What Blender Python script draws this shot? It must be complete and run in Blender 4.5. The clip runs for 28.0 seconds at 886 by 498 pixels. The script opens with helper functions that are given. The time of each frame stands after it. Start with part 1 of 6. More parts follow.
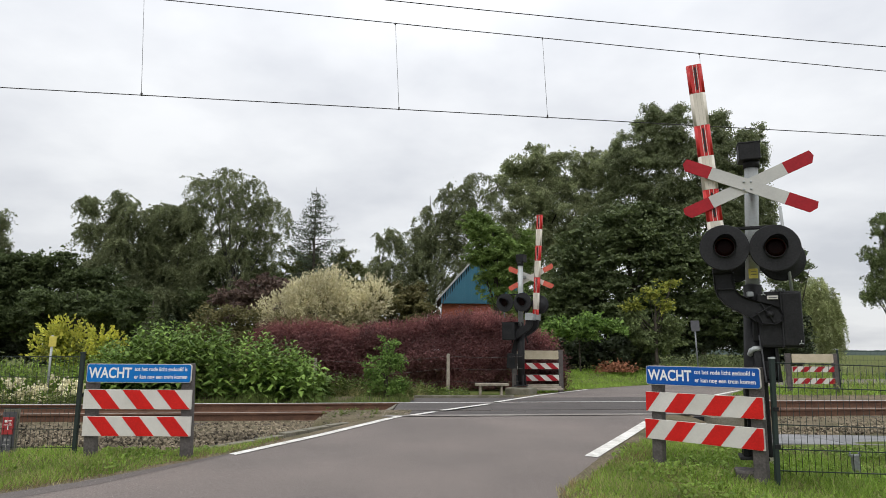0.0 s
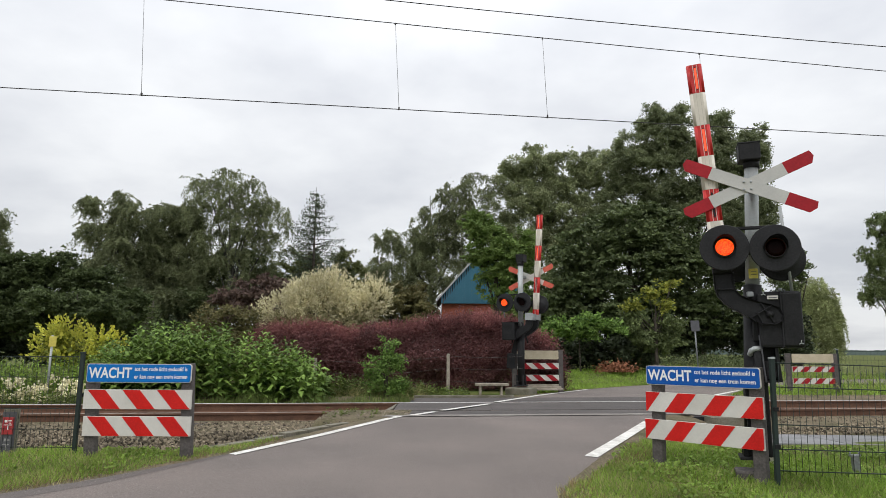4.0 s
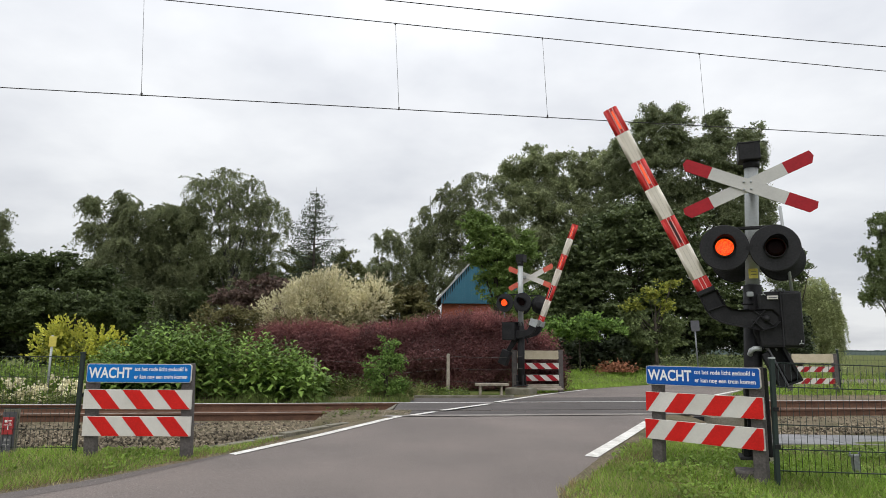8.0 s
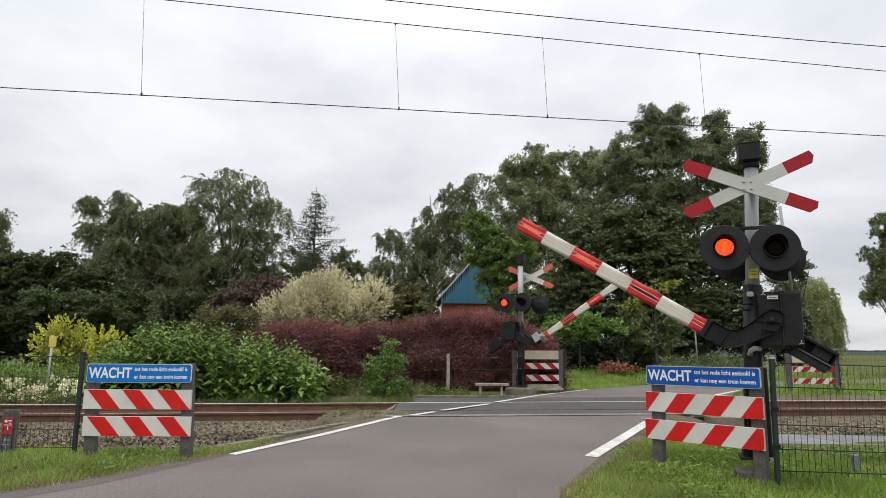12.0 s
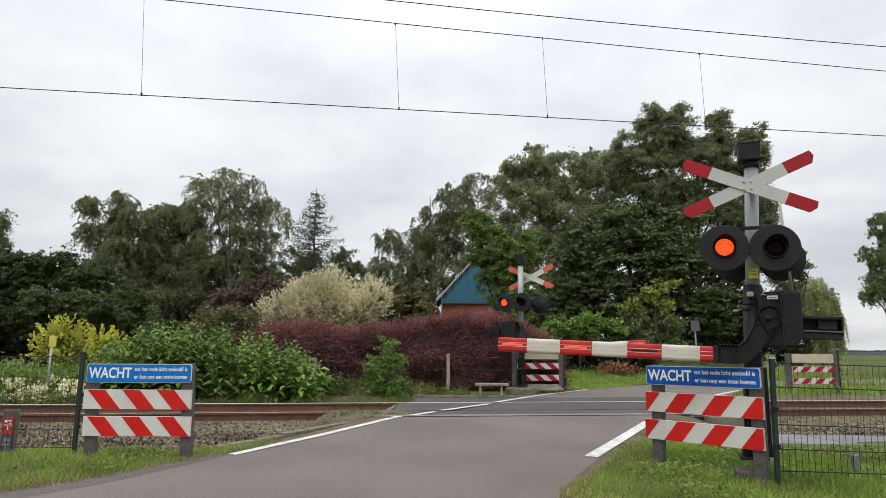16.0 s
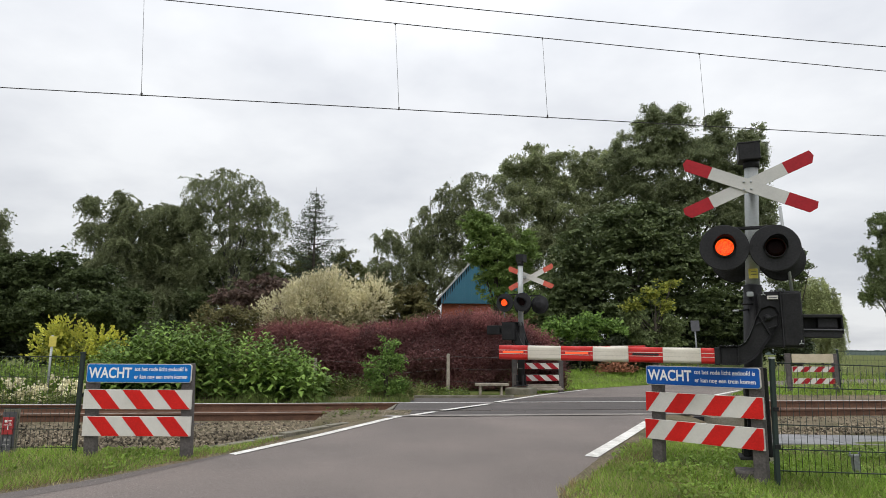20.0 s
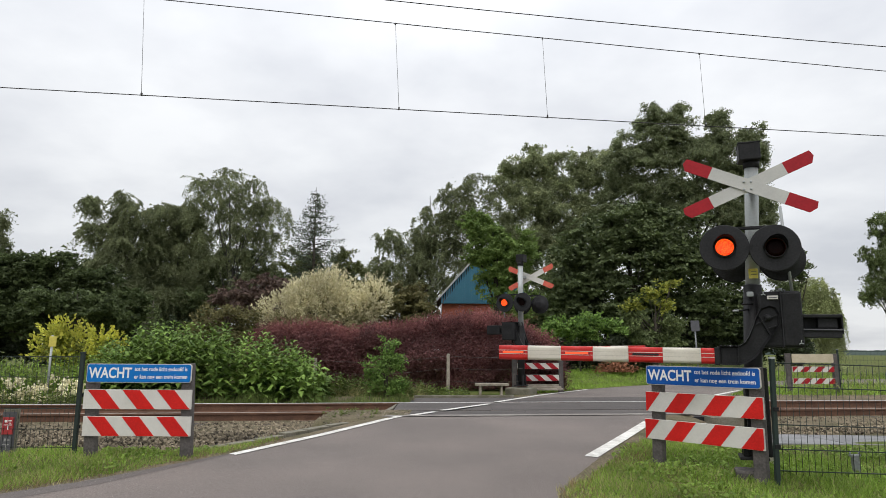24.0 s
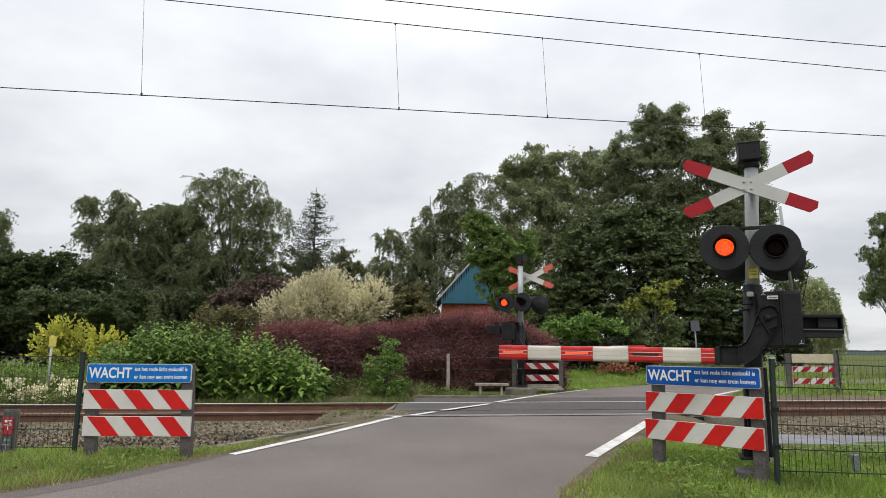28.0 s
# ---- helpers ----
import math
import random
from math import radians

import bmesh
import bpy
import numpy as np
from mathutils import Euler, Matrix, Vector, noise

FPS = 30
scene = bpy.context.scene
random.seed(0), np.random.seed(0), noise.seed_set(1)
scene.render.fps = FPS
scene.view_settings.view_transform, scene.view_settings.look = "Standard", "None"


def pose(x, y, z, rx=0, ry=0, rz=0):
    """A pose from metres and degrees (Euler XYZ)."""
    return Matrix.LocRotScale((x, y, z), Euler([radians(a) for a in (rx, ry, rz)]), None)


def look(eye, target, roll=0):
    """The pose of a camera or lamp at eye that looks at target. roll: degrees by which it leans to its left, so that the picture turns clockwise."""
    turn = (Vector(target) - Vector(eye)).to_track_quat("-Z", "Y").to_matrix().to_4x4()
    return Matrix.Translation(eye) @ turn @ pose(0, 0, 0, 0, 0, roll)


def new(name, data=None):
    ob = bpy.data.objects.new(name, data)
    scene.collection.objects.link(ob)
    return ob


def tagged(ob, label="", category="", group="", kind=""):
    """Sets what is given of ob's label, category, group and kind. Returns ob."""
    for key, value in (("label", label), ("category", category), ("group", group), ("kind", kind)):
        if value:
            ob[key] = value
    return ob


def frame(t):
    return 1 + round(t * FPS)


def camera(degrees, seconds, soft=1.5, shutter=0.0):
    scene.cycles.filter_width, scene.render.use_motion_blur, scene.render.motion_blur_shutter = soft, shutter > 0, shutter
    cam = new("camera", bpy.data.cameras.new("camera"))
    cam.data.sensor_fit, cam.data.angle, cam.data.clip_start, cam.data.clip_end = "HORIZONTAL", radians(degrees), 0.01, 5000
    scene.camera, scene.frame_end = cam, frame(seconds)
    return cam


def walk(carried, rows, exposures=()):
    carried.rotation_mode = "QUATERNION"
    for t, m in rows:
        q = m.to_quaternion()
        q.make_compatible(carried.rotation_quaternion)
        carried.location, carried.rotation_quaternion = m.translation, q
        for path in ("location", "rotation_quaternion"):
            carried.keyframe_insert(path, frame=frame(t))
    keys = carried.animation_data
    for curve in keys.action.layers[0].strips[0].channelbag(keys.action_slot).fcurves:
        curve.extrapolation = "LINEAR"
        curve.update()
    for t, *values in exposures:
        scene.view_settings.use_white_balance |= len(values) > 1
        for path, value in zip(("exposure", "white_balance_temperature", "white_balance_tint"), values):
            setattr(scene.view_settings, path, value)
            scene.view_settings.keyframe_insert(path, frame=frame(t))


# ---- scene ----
# ---------------------------------------------------------------- camera
cam = camera(70.0, 28.0, soft=0.85)
EYE = pose(0.0, 0.0, 1.0, 99.2, 0, 0) @ pose(0, 0, 0, 0, 0, 0.3)
walk(cam, [(0.0, EYE), (28.0, EYE)], exposures=[(0.0, 0.0), (28.0, 0.0)])

# ---------------------------------------------------------------- world and sun
world = bpy.data.worlds.new("overcast_sky")
scene.world = world
world.use_nodes = True
wn, wl = world.node_tree.nodes, world.node_tree.links
wn.clear()
w_out = wn.new("ShaderNodeOutputWorld")
w_bg = wn.new("ShaderNodeBackground")
w_bg.inputs["Strength"].default_value = 1.0
w_sky = wn.new("ShaderNodeTexSky")
w_sky.sky_type = "NISHITA"
w_sky.sun_disc = False
w_sky.sun_elevation = radians(48)
w_sky.sun_rotation = radians(200)
w_dim = wn.new("ShaderNodeVectorMath")
w_dim.operation = "SCALE"
w_dim.inputs["Scale"].default_value = 0.10
wl.new(w_sky.outputs["Color"], w_dim.inputs[0])
w_co = wn.new("ShaderNodeTexCoord")
w_sep = wn.new("ShaderNodeSeparateXYZ")
wl.new(w_co.outputs["Generated"], w_sep.inputs[0])


def w_math(op, a, b=None):
    n = wn.new("ShaderNodeMath")
    n.operation = op
    for slot, v in ((0, a), (1, b)):
        if v is None:
            continue
        if isinstance(v, (int, float)):
            n.inputs[slot].default_value = v
        else:
            wl.new(v, n.inputs[slot])
    return n.outputs[0]


# cloud layer: flat sheet seen in perspective
w_up = w_math("MAXIMUM", w_sep.outputs["Z"], 0.0)
w_den = w_math("ADD", w_up, 0.22)
w_vec = wn.new("ShaderNodeCombineXYZ")
wl.new(w_math("DIVIDE", w_sep.outputs["X"], w_den), w_vec.inputs[0])
wl.new(w_math("DIVIDE", w_sep.outputs["Y"], w_den), w_vec.inputs[1])
w_noise = wn.new("ShaderNodeTexNoise")
w_noise.inputs["Scale"].default_value = 1.5
w_noise.inputs["Detail"].default_value = 6.0
w_noise.inputs["Roughness"].default_value = 0.5
wl.new(w_vec.outputs[0], w_noise.inputs["Vector"])
w_ramp = wn.new("ShaderNodeValToRGB")
w_ramp.color_ramp.elements[0].position = 0.33
w_ramp.color_ramp.elements[0].color = (0.66, 0.68, 0.725, 1)
w_ramp.color_ramp.elements[1].position = 0.62
w_ramp.color_ramp.elements[1].color = (0.90, 0.915, 0.935, 1)
wl.new(w_noise.outputs["Fac"], w_ramp.inputs["Fac"])
# an overcast sky is brighter towards the zenith
w_gain = w_math("ADD", w_math("MULTIPLY", w_math("POWER", w_up, 1.6), 1.3), 0.91)
w_scl = wn.new("ShaderNodeVectorMath")
w_scl.operation = "SCALE"
wl.new(w_ramp.outputs["Color"], w_scl.inputs[0])
wl.new(w_gain, w_scl.inputs["Scale"])
w_mix = wn.new("ShaderNodeMix")
w_mix.data_type = "RGBA"
w_mix.inputs["Factor"].default_value = 0.93
wl.new(w_dim.outputs[0], w_mix.inputs["A"])
wl.new(w_scl.outputs[0], w_mix.inputs["B"])
wl.new(w_mix.outputs["Result"], w_bg.inputs["Color"])
wl.new(w_bg.outputs[0], w_out.inputs["Surface"])

sun = bpy.data.lights.new("sun", "SUN")
sun.energy, sun.angle, sun.color = 1.0, radians(25), (1.0, 0.96, 0.9)
sun_ob = new("sun", sun)
sun_ob.matrix_world = look((-6, -14, 22), (0, 0, 0))


# ---------------------------------------------------------------- materials
def mat(name, color, rough=0.7, var=0.25, scale=6.0, bump=0.15, bump_scale=40.0, metal=0.0, second=None, object_var=0.0, spec=0.5):
    """Two scales of colour change and a fine relief, in metres."""
    m = bpy.data.materials.new(name)
    m.use_nodes = True
    n, l = m.node_tree.nodes, m.node_tree.links
    b = n["Principled BSDF"]
    b.inputs["Roughness"].default_value = rough
    b.inputs["Metallic"].default_value = metal
    b.inputs["Specular IOR Level"].default_value = spec
    co = n.new("ShaderNodeTexCoord")
    big = n.new("ShaderNodeTexNoise")
    big.inputs["Scale"].default_value = scale
    big.inputs["Detail"].default_value = 5
    small = n.new("ShaderNodeTexNoise")
    small.inputs["Scale"].default_value = bump_scale
    small.inputs["Detail"].default_value = 4
    l.new(co.outputs["Object"], big.inputs["Vector"])
    l.new(co.outputs["Object"], small.inputs["Vector"])
    ramp = n.new("ShaderNodeValToRGB")
    c = color
    d = second or tuple(x * (1 - var) for x in c)
    ramp.color_ramp.elements[0].position, ramp.color_ramp.elements[0].color = 0.3, (*d, 1)
    ramp.color_ramp.elements[1].position, ramp.color_ramp.elements[1].color = 0.7, (*c, 1)
    l.new(big.outputs["Fac"], ramp.inputs["Fac"])
    hsv = n.new("ShaderNodeHueSaturation")
    l.new(ramp.outputs["Color"], hsv.inputs["Color"])
    mr = n.new("ShaderNodeMapRange")
    mr.inputs["From Min"].default_value, mr.inputs["From Max"].default_value = 0.3, 0.7
    mr.inputs["To Min"].default_value, mr.inputs["To Max"].default_value = 1 - var, 1 + var
    l.new(small.outputs["Fac"], mr.inputs["Value"])
    val = mr.outputs["Result"]
    if object_var:
        info = n.new("ShaderNodeObjectInfo")
        r2 = n.new("ShaderNodeMapRange")
        r2.inputs["To Min"].default_value, r2.inputs["To Max"].default_value = 1 - object_var, 1 + object_var
        l.new(info.outputs["Random"], r2.inputs["Value"])
        mul = n.new("ShaderNodeMath")
        mul.operation = "MULTIPLY"
        l.new(val, mul.inputs[0])
        l.new(r2.outputs["Result"], mul.inputs[1])
        val = mul.outputs[0]
    l.new(val, hsv.inputs["Value"])
    l.new(hsv.outputs["Color"], b.inputs["Base Color"])
    if bump:
        bp = n.new("ShaderNodeBump")
        bp.inputs["Strength"].default_value, bp.inputs["Distance"].default_value = bump, 0.01
        l.new(small.outputs["Fac"], bp.inputs["Height"])
        l.new(bp.outputs["Normal"], b.inputs["Normal"])
    return m


def leaf_mat(name, color, second, trans=0.35, rough=0.65, spec=0.22):
    """Leaves: each one between two colours, with some light coming through."""
    m = bpy.data.materials.new(name)
    m.use_nodes = True
    n, l = m.node_tree.nodes, m.node_tree.links
    b = n["Principled BSDF"]
    b.inputs["Roughness"].default_value = rough
    b.inputs["Specular IOR Level"].default_value = spec
    geo = n.new("ShaderNodeNewGeometry")
    ramp = n.new("ShaderNodeValToRGB")
    ramp.color_ramp.elements[0].color = (*second, 1)
    ramp.color_ramp.elements[1].color = (*color, 1)
    l.new(geo.outputs["Random Per Island"], ramp.inputs["Fac"])
    co = n.new("ShaderNodeTexCoord")
    tex = n.new("ShaderNodeTexNoise")
    tex.inputs["Scale"].default_value = 0.9
    l.new(co.outputs["Object"], tex.inputs["Vector"])
    mr = n.new("ShaderNodeMapRange")
    mr.inputs["From Min"].default_value, mr.inputs["From Max"].default_value = 0.3, 0.7
    mr.inputs["To Min"].default_value, mr.inputs["To Max"].default_value = 0.7, 1.3
    l.new(tex.outputs["Fac"], mr.inputs["Value"])
    hsv = n.new("ShaderNodeHueSaturation")
    l.new(ramp.outputs["Color"], hsv.inputs["Color"])
    l.new(mr.outputs["Result"], hsv.inputs["Value"])
    l.new(hsv.outputs["Color"], b.inputs["Base Color"])
    tr = n.new("ShaderNodeBsdfTranslucent")
    l.new(hsv.outputs["Color"], tr.inputs["Color"])
    mix = n.new("ShaderNodeMixShader")
    mix.inputs["Fac"].default_value = trans
    l.new(b.outputs[0], mix.inputs[1])
    l.new(tr.outputs[0], mix.inputs[2])
    l.new(mix.outputs[0], n["Material Output"].inputs["Surface"])
    return m


def glow_mat(name, color, strength, dots=0.0):
    m = bpy.data.materials.new(name)
    m.use_nodes = True
    n, l = m.node_tree.nodes, m.node_tree.links
    b = n["Principled BSDF"]
    b.inputs["Base Color"].default_value = (0.2, 0.01, 0.01, 1)
    b.inputs["Emission Color"].default_value = (*color, 1)
    b.inputs["Emission Strength"].default_value = strength
    if dots:
        co = n.new("ShaderNodeTexCoord")
        v = n.new("ShaderNodeTexVoronoi")
        v.inputs["Scale"].default_value = dots
        l.new(co.outputs["Object"], v.inputs["Vector"])
        r = n.new("ShaderNodeValToRGB")
        r.color_ramp.elements[0].color = (1.0, 0.21, 0.022, 1)
        r.color_ramp.elements[1].color = (*color, 1)
        r.color_ramp.elements[1].position = 0.75
        l.new(v.outputs["Distance"], r.inputs["Fac"])
        l.new(r.outputs["Color"], b.inputs["Emission Color"])
    return m


def asphalt_mat(name, color, second):
    """Road surface: broad wear, fine grain and scattered pale grit."""
    m = mat(name, color, 0.9, 0.34, 0.6, 0.7, 80, second=second)
    n, l = m.node_tree.nodes, m.node_tree.links
    b = n["Principled BSDF"]
    src = b.inputs["Base Color"].links[0].from_socket
    co = n["Texture Coordinate"]
    for scale, edge, tone, fac in ((55.0, 0.13, (0.44, 0.41, 0.37), 0.75), (38.0, 0.12, (0.05, 0.043, 0.04), 0.6)):
        v = n.new("ShaderNodeTexVoronoi")
        v.inputs["Scale"].default_value = scale
        l.new(co.outputs["Object"], v.inputs["Vector"])
        r = n.new("ShaderNodeMapRange")
        r.inputs["From Min"].default_value, r.inputs["From Max"].default_value = edge, edge + 0.08
        r.inputs["To Min"].default_value, r.inputs["To Max"].default_value = fac, 0.0
        l.new(v.outputs["Distance"], r.inputs["Value"])
        sep = n.new("ShaderNodeSeparateColor")
        l.new(v.outputs["Color"], sep.inputs["Color"])
        pick = n.new("ShaderNodeMath")
        pick.operation = "GREATER_THAN"
        pick.inputs[1].default_value = 0.62
        l.new(sep.outputs[0], pick.inputs[0])
        mul = n.new("ShaderNodeMath")
        mul.operation = "MULTIPLY"
        l.new(r.outputs["Result"], mul.inputs[0])
        l.new(pick.outputs[0], mul.inputs[1])
        mx = n.new("ShaderNodeMix")
        mx.data_type = "RGBA"
        l.new(mul.outputs[0], mx.inputs["Factor"])
        l.new(src, mx.inputs["A"])
        mx.inputs["B"].default_value = (*tone, 1)
        src = mx.outputs["Result"]
    l.new(src, b.inputs["Base Color"])
    return m


M = {}
M["grass_soil"] = mat("grass_soil", (0.082, 0.118, 0.029), 0.95, 0.35, 1.7, 0.6, 25, second=(0.115, 0.108, 0.044), spec=0.05)
M["dirt"] = mat("sandy_dirt", (0.17, 0.135, 0.095), 0.95, 0.4, 2.2, 0.8, 45, second=(0.085, 0.08, 0.042), spec=0.15)
M["asphalt"] = asphalt_mat("asphalt", (0.182, 0.153, 0.138), (0.126, 0.108, 0.099))
M["asphalt_dark"] = asphalt_mat("asphalt_old", (0.128, 0.110, 0.102), (0.085, 0.074, 0.070))
M["joint"] = mat("joint_mortar", (0.27, 0.25, 0.225), 0.95, 0.4, 3.5, 0.8, 50, second=(0.15, 0.135, 0.125))
M["rubber"] = mat("deck_rubber", (0.088, 0.076, 0.072), 0.85, 0.25, 1.6, 0.4, 90, second=(0.060, 0.053, 0.050), object_var=0.05)
M["slab"] = mat("slab_grey", (0.225, 0.225, 0.23), 0.85, 0.2, 2.5, 0.35, 70, second=(0.145, 0.147, 0.152), object_var=0.12)
M["white_paint"] = mat("road_paint", (0.76, 0.745, 0.70), 0.75, 0.16, 7, 0.3, 60, second=(0.46, 0.445, 0.41))
M["rust"] = mat("rail_rust", (0.15, 0.077, 0.046), 0.85, 0.25, 5, 0.3, 60, second=(0.09, 0.044, 0.028))
M["steel_dull"] = mat("rail_steel_dull", (0.30, 0.25, 0.21), 0.55, 0.2, 8, 0.05, 60, metal=0.5, second=(0.2, 0.15, 0.12))
M["steel"] = mat("rail_steel", (0.54, 0.53, 0.51), 0.36, 0.1, 8, 0.05, 60, metal=0.9)
M["stone"] = leaf_mat("ballast_stone", (0.31, 0.26, 0.185), (0.028, 0.022, 0.016), 0.0, 0.9)
M["grit"] = leaf_mat("gravel_grit", (0.33, 0.285, 0.225), (0.07, 0.058, 0.044), 0.0, 0.9)
M["concrete_old"] = mat("concrete_dirty", (0.21, 0.195, 0.155), 0.95, 0.3, 5, 0.4, 60, second=(0.12, 0.11, 0.075))
# Near-black bed: shade in the gaps between the stones is put into its colour.
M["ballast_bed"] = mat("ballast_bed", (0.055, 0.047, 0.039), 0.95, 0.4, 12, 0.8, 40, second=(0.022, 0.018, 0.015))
M["concrete"] = mat("concrete", (0.36, 0.35, 0.33), 0.85, 0.2, 3, 0.35, 70, second=(0.25, 0.245, 0.23), object_var=0.12)
M["concrete_light"] = mat("concrete_beige", (0.55, 0.51, 0.42), 0.85, 0.2, 3, 0.35, 70, second=(0.36, 0.33, 0.26), object_var=0.1)
M["dark_wood"] = mat("post_dark", (0.115, 0.10, 0.095), 0.85, 0.3, 7, 0.4, 50, second=(0.065, 0.058, 0.055))
M["grey_wood"] = mat("wood_weathered", (0.36, 0.32, 0.26), 0.9, 0.25, 6, 0.5, 60, second=(0.22, 0.19, 0.15))
M["red"] = mat("red_sheet", (0.60, 0.016, 0.012), 0.5, 0.12, 5, 0.04, 60, second=(0.50, 0.013, 0.011), spec=0.2)
M["red_faded"] = mat("red_faded_paint", (0.36, 0.012, 0.020), 0.5, 0.12, 5, 0.05, 60, second=(0.29, 0.010, 0.017), spec=0.25)
M["red_pale"] = mat("red_sun_bleached", (0.62, 0.125, 0.075), 0.6, 0.15, 5, 0.05, 60, second=(0.52, 0.085, 0.055))
M["white"] = mat("white_sheet", (0.66, 0.64, 0.60), 0.5, 0.035, 2.5, 0.04, 60, second=(0.54, 0.52, 0.475), spec=0.3)
M["boom_white"] = mat("boom_white", (0.66, 0.62, 0.54), 0.5, 0.04, 3, 0.05, 60, second=(0.55, 0.50, 0.42))
M["boom_red"] = mat("boom_red", (0.55, 0.024, 0.02), 0.4, 0.12, 6, 0.05, 60, second=(0.44, 0.018, 0.016), spec=0.35)
# Greyer than the other whites: the cross's backlit shade is in the colour.
M["cross_white_backlit"] = mat("cross_white_backlit", (0.54, 0.53, 0.50), 0.5, 0.035, 2.5, 0.05, 60, second=(0.42, 0.415, 0.40), spec=0.3)
M["groove"] = mat("boom_groove", (0.50, 0.46, 0.39), 0.6, 0.1, 6, 0.0, 60)
M["blue"] = mat("sign_blue", (0.004, 0.088, 0.37), 0.45, 0.1, 5, 0.02, 60, second=(0.004, 0.075, 0.33), spec=0.22)
# The left notice has a brighter blue than the right one.
M["blue_vivid"] = mat("sign_blue_bright", (0.003, 0.16, 0.50), 0.45, 0.1, 5, 0.02, 60, second=(0.003, 0.14, 0.46), spec=0.22)
M["letter"] = mat("letter_white", (0.80, 0.80, 0.78), 0.5, 0.05, 8, 0.0, 60)
M["black"] = mat("black_paint", (0.018, 0.018, 0.019), 0.55, 0.3, 7, 0.1, 60, second=(0.008, 0.008, 0.009), spec=0.22)
M["black_matt"] = mat("black_matt", (0.022, 0.022, 0.024), 0.65, 0.3, 5, 0.1, 60, spec=0.25)
M["slot_black"] = mat("slot_black", (0.012, 0.008, 0.008), 0.7, 0.2, 5, 0.0, 60)
M["galv"] = mat("galvanised", (0.42, 0.44, 0.44), 0.5, 0.07, 5, 0.1, 60, metal=0.35, second=(0.32, 0.34, 0.34))
M["grey_metal"] = mat("grey_metal", (0.24, 0.25, 0.26), 0.5, 0.2, 8, 0.1, 60, metal=0.5)
M["green_metal"] = mat("green_fence_paint", (0.010, 0.022, 0.019), 0.5, 0.2, 9, 0.05, 60)
M["yellow"] = mat("yellow_plate", (0.62, 0.53, 0.10), 0.5, 0.15, 9, 0.05, 60)
M["red_plate"] = mat("red_plate", (0.40, 0.03, 0.035), 0.5, 0.15, 9, 0.05, 60)
M["grey_plate"] = mat("grey_plate", (0.09, 0.09, 0.10), 0.5, 0.15, 9, 0.05, 60)
M["beige_board"] = mat("beige_board", (0.56, 0.49, 0.36), 0.8, 0.15, 4, 0.2, 60, second=(0.42, 0.36, 0.25))
M["wire"] = mat("copper_wire", (0.035, 0.033, 0.033), 0.6, 0.2, 9, 0.0, 60, metal=0.2)
M["dropper"] = mat("dropper_wire", (0.22, 0.22, 0.23), 0.6, 0.2, 9, 0.0, 60, metal=0.3)
M["lens_dark"] = mat("lens_dark", (0.008, 0.0015, 0.0015), 0.35, 0.3, 30, 0.4, 70, spec=0.06)
M["led"] = glow_mat("led_glow", (1.0, 0.022, 0.004), 1.25, 75)
M["led_bar"] = glow_mat("led_bar_glow", (1.0, 0.085, 0.018), 1.35)
M["bark"] = mat("bark", (0.075, 0.062, 0.048), 0.95, 0.35, 4, 0.8, 30, second=(0.04, 0.033, 0.026))
M["birch_bark"] = mat("birch_bark", (0.12, 0.115, 0.105), 0.9, 0.3, 3, 0.5, 20, second=(0.07, 0.065, 0.06))
M["blue_sheet"] = mat("blue_cladding", (0.05, 0.19, 0.27), 0.45, 0.12, 1.2, 0.1, 30, second=(0.04, 0.155, 0.23))
M["brick"] = mat("brick_red", (0.36, 0.10, 0.05), 0.9, 0.25, 5, 0.3, 30, second=(0.26, 0.075, 0.04))
M["tile"] = mat("roof_dark", (0.07, 0.065, 0.065), 0.8, 0.3, 3, 0.3, 30)
M["litter"] = mat("dead_leaves", (0.40, 0.17, 0.09), 0.95, 0.35, 6, 0.6, 40, second=(0.16, 0.065, 0.035))

M["leaf_dark"] = leaf_mat("leaf_dark", (0.148, 0.185, 0.074), (0.076, 0.104, 0.044), 0.3, 0.5, 0.34)
# Darker leaves for undergrowth: shade of the trees above is put into the colour.
M["leaf_yew"] = leaf_mat("leaf_shade_dark", (0.066, 0.086, 0.040), (0.032, 0.044, 0.022), 0.15, 0.55, 0.3)
M["leaf_mid"] = leaf_mat("leaf_mid", (0.205, 0.25, 0.1), (0.105, 0.137, 0.06))
M["leaf_birch"] = leaf_mat("leaf_birch", (0.28, 0.305, 0.16), (0.145, 0.17, 0.092), 0.45)
M["leaf_tall"] = leaf_mat("leaf_tall", (0.285, 0.318, 0.165), (0.12, 0.15, 0.075), 0.5, 0.5, 0.4)
M["leaf_bright"] = leaf_mat("leaf_bright", (0.26, 0.38, 0.07), (0.12, 0.19, 0.038), 0.3)
M["leaf_shrub"] = leaf_mat("leaf_shrub", (0.25, 0.39, 0.09), (0.06, 0.115, 0.028), 0.25)
M["leaf_lime"] = leaf_mat("leaf_lime", (0.42, 0.42, 0.080), (0.13, 0.17, 0.032), 0.3)
M["leaf_yellow"] = leaf_mat("leaf_yellow", (0.70, 0.66, 0.11), (0.38, 0.42, 0.07), 0.3)
M["leaf_purple"] = leaf_mat("leaf_purple", (0.185, 0.080, 0.077), (0.085, 0.037, 0.037), 0.2)
# Pinkish barberry shoots; the hedge's lit top is put into this paler colour.
M["leaf_rose_lit"] = leaf_mat("leaf_rose_lit", (0.40, 0.175, 0.165), (0.20, 0.08, 0.08), 0.25)
M["leaf_maple"] = leaf_mat("leaf_maple", (0.22, 0.305, 0.088), (0.10, 0.155, 0.043), 0.35)
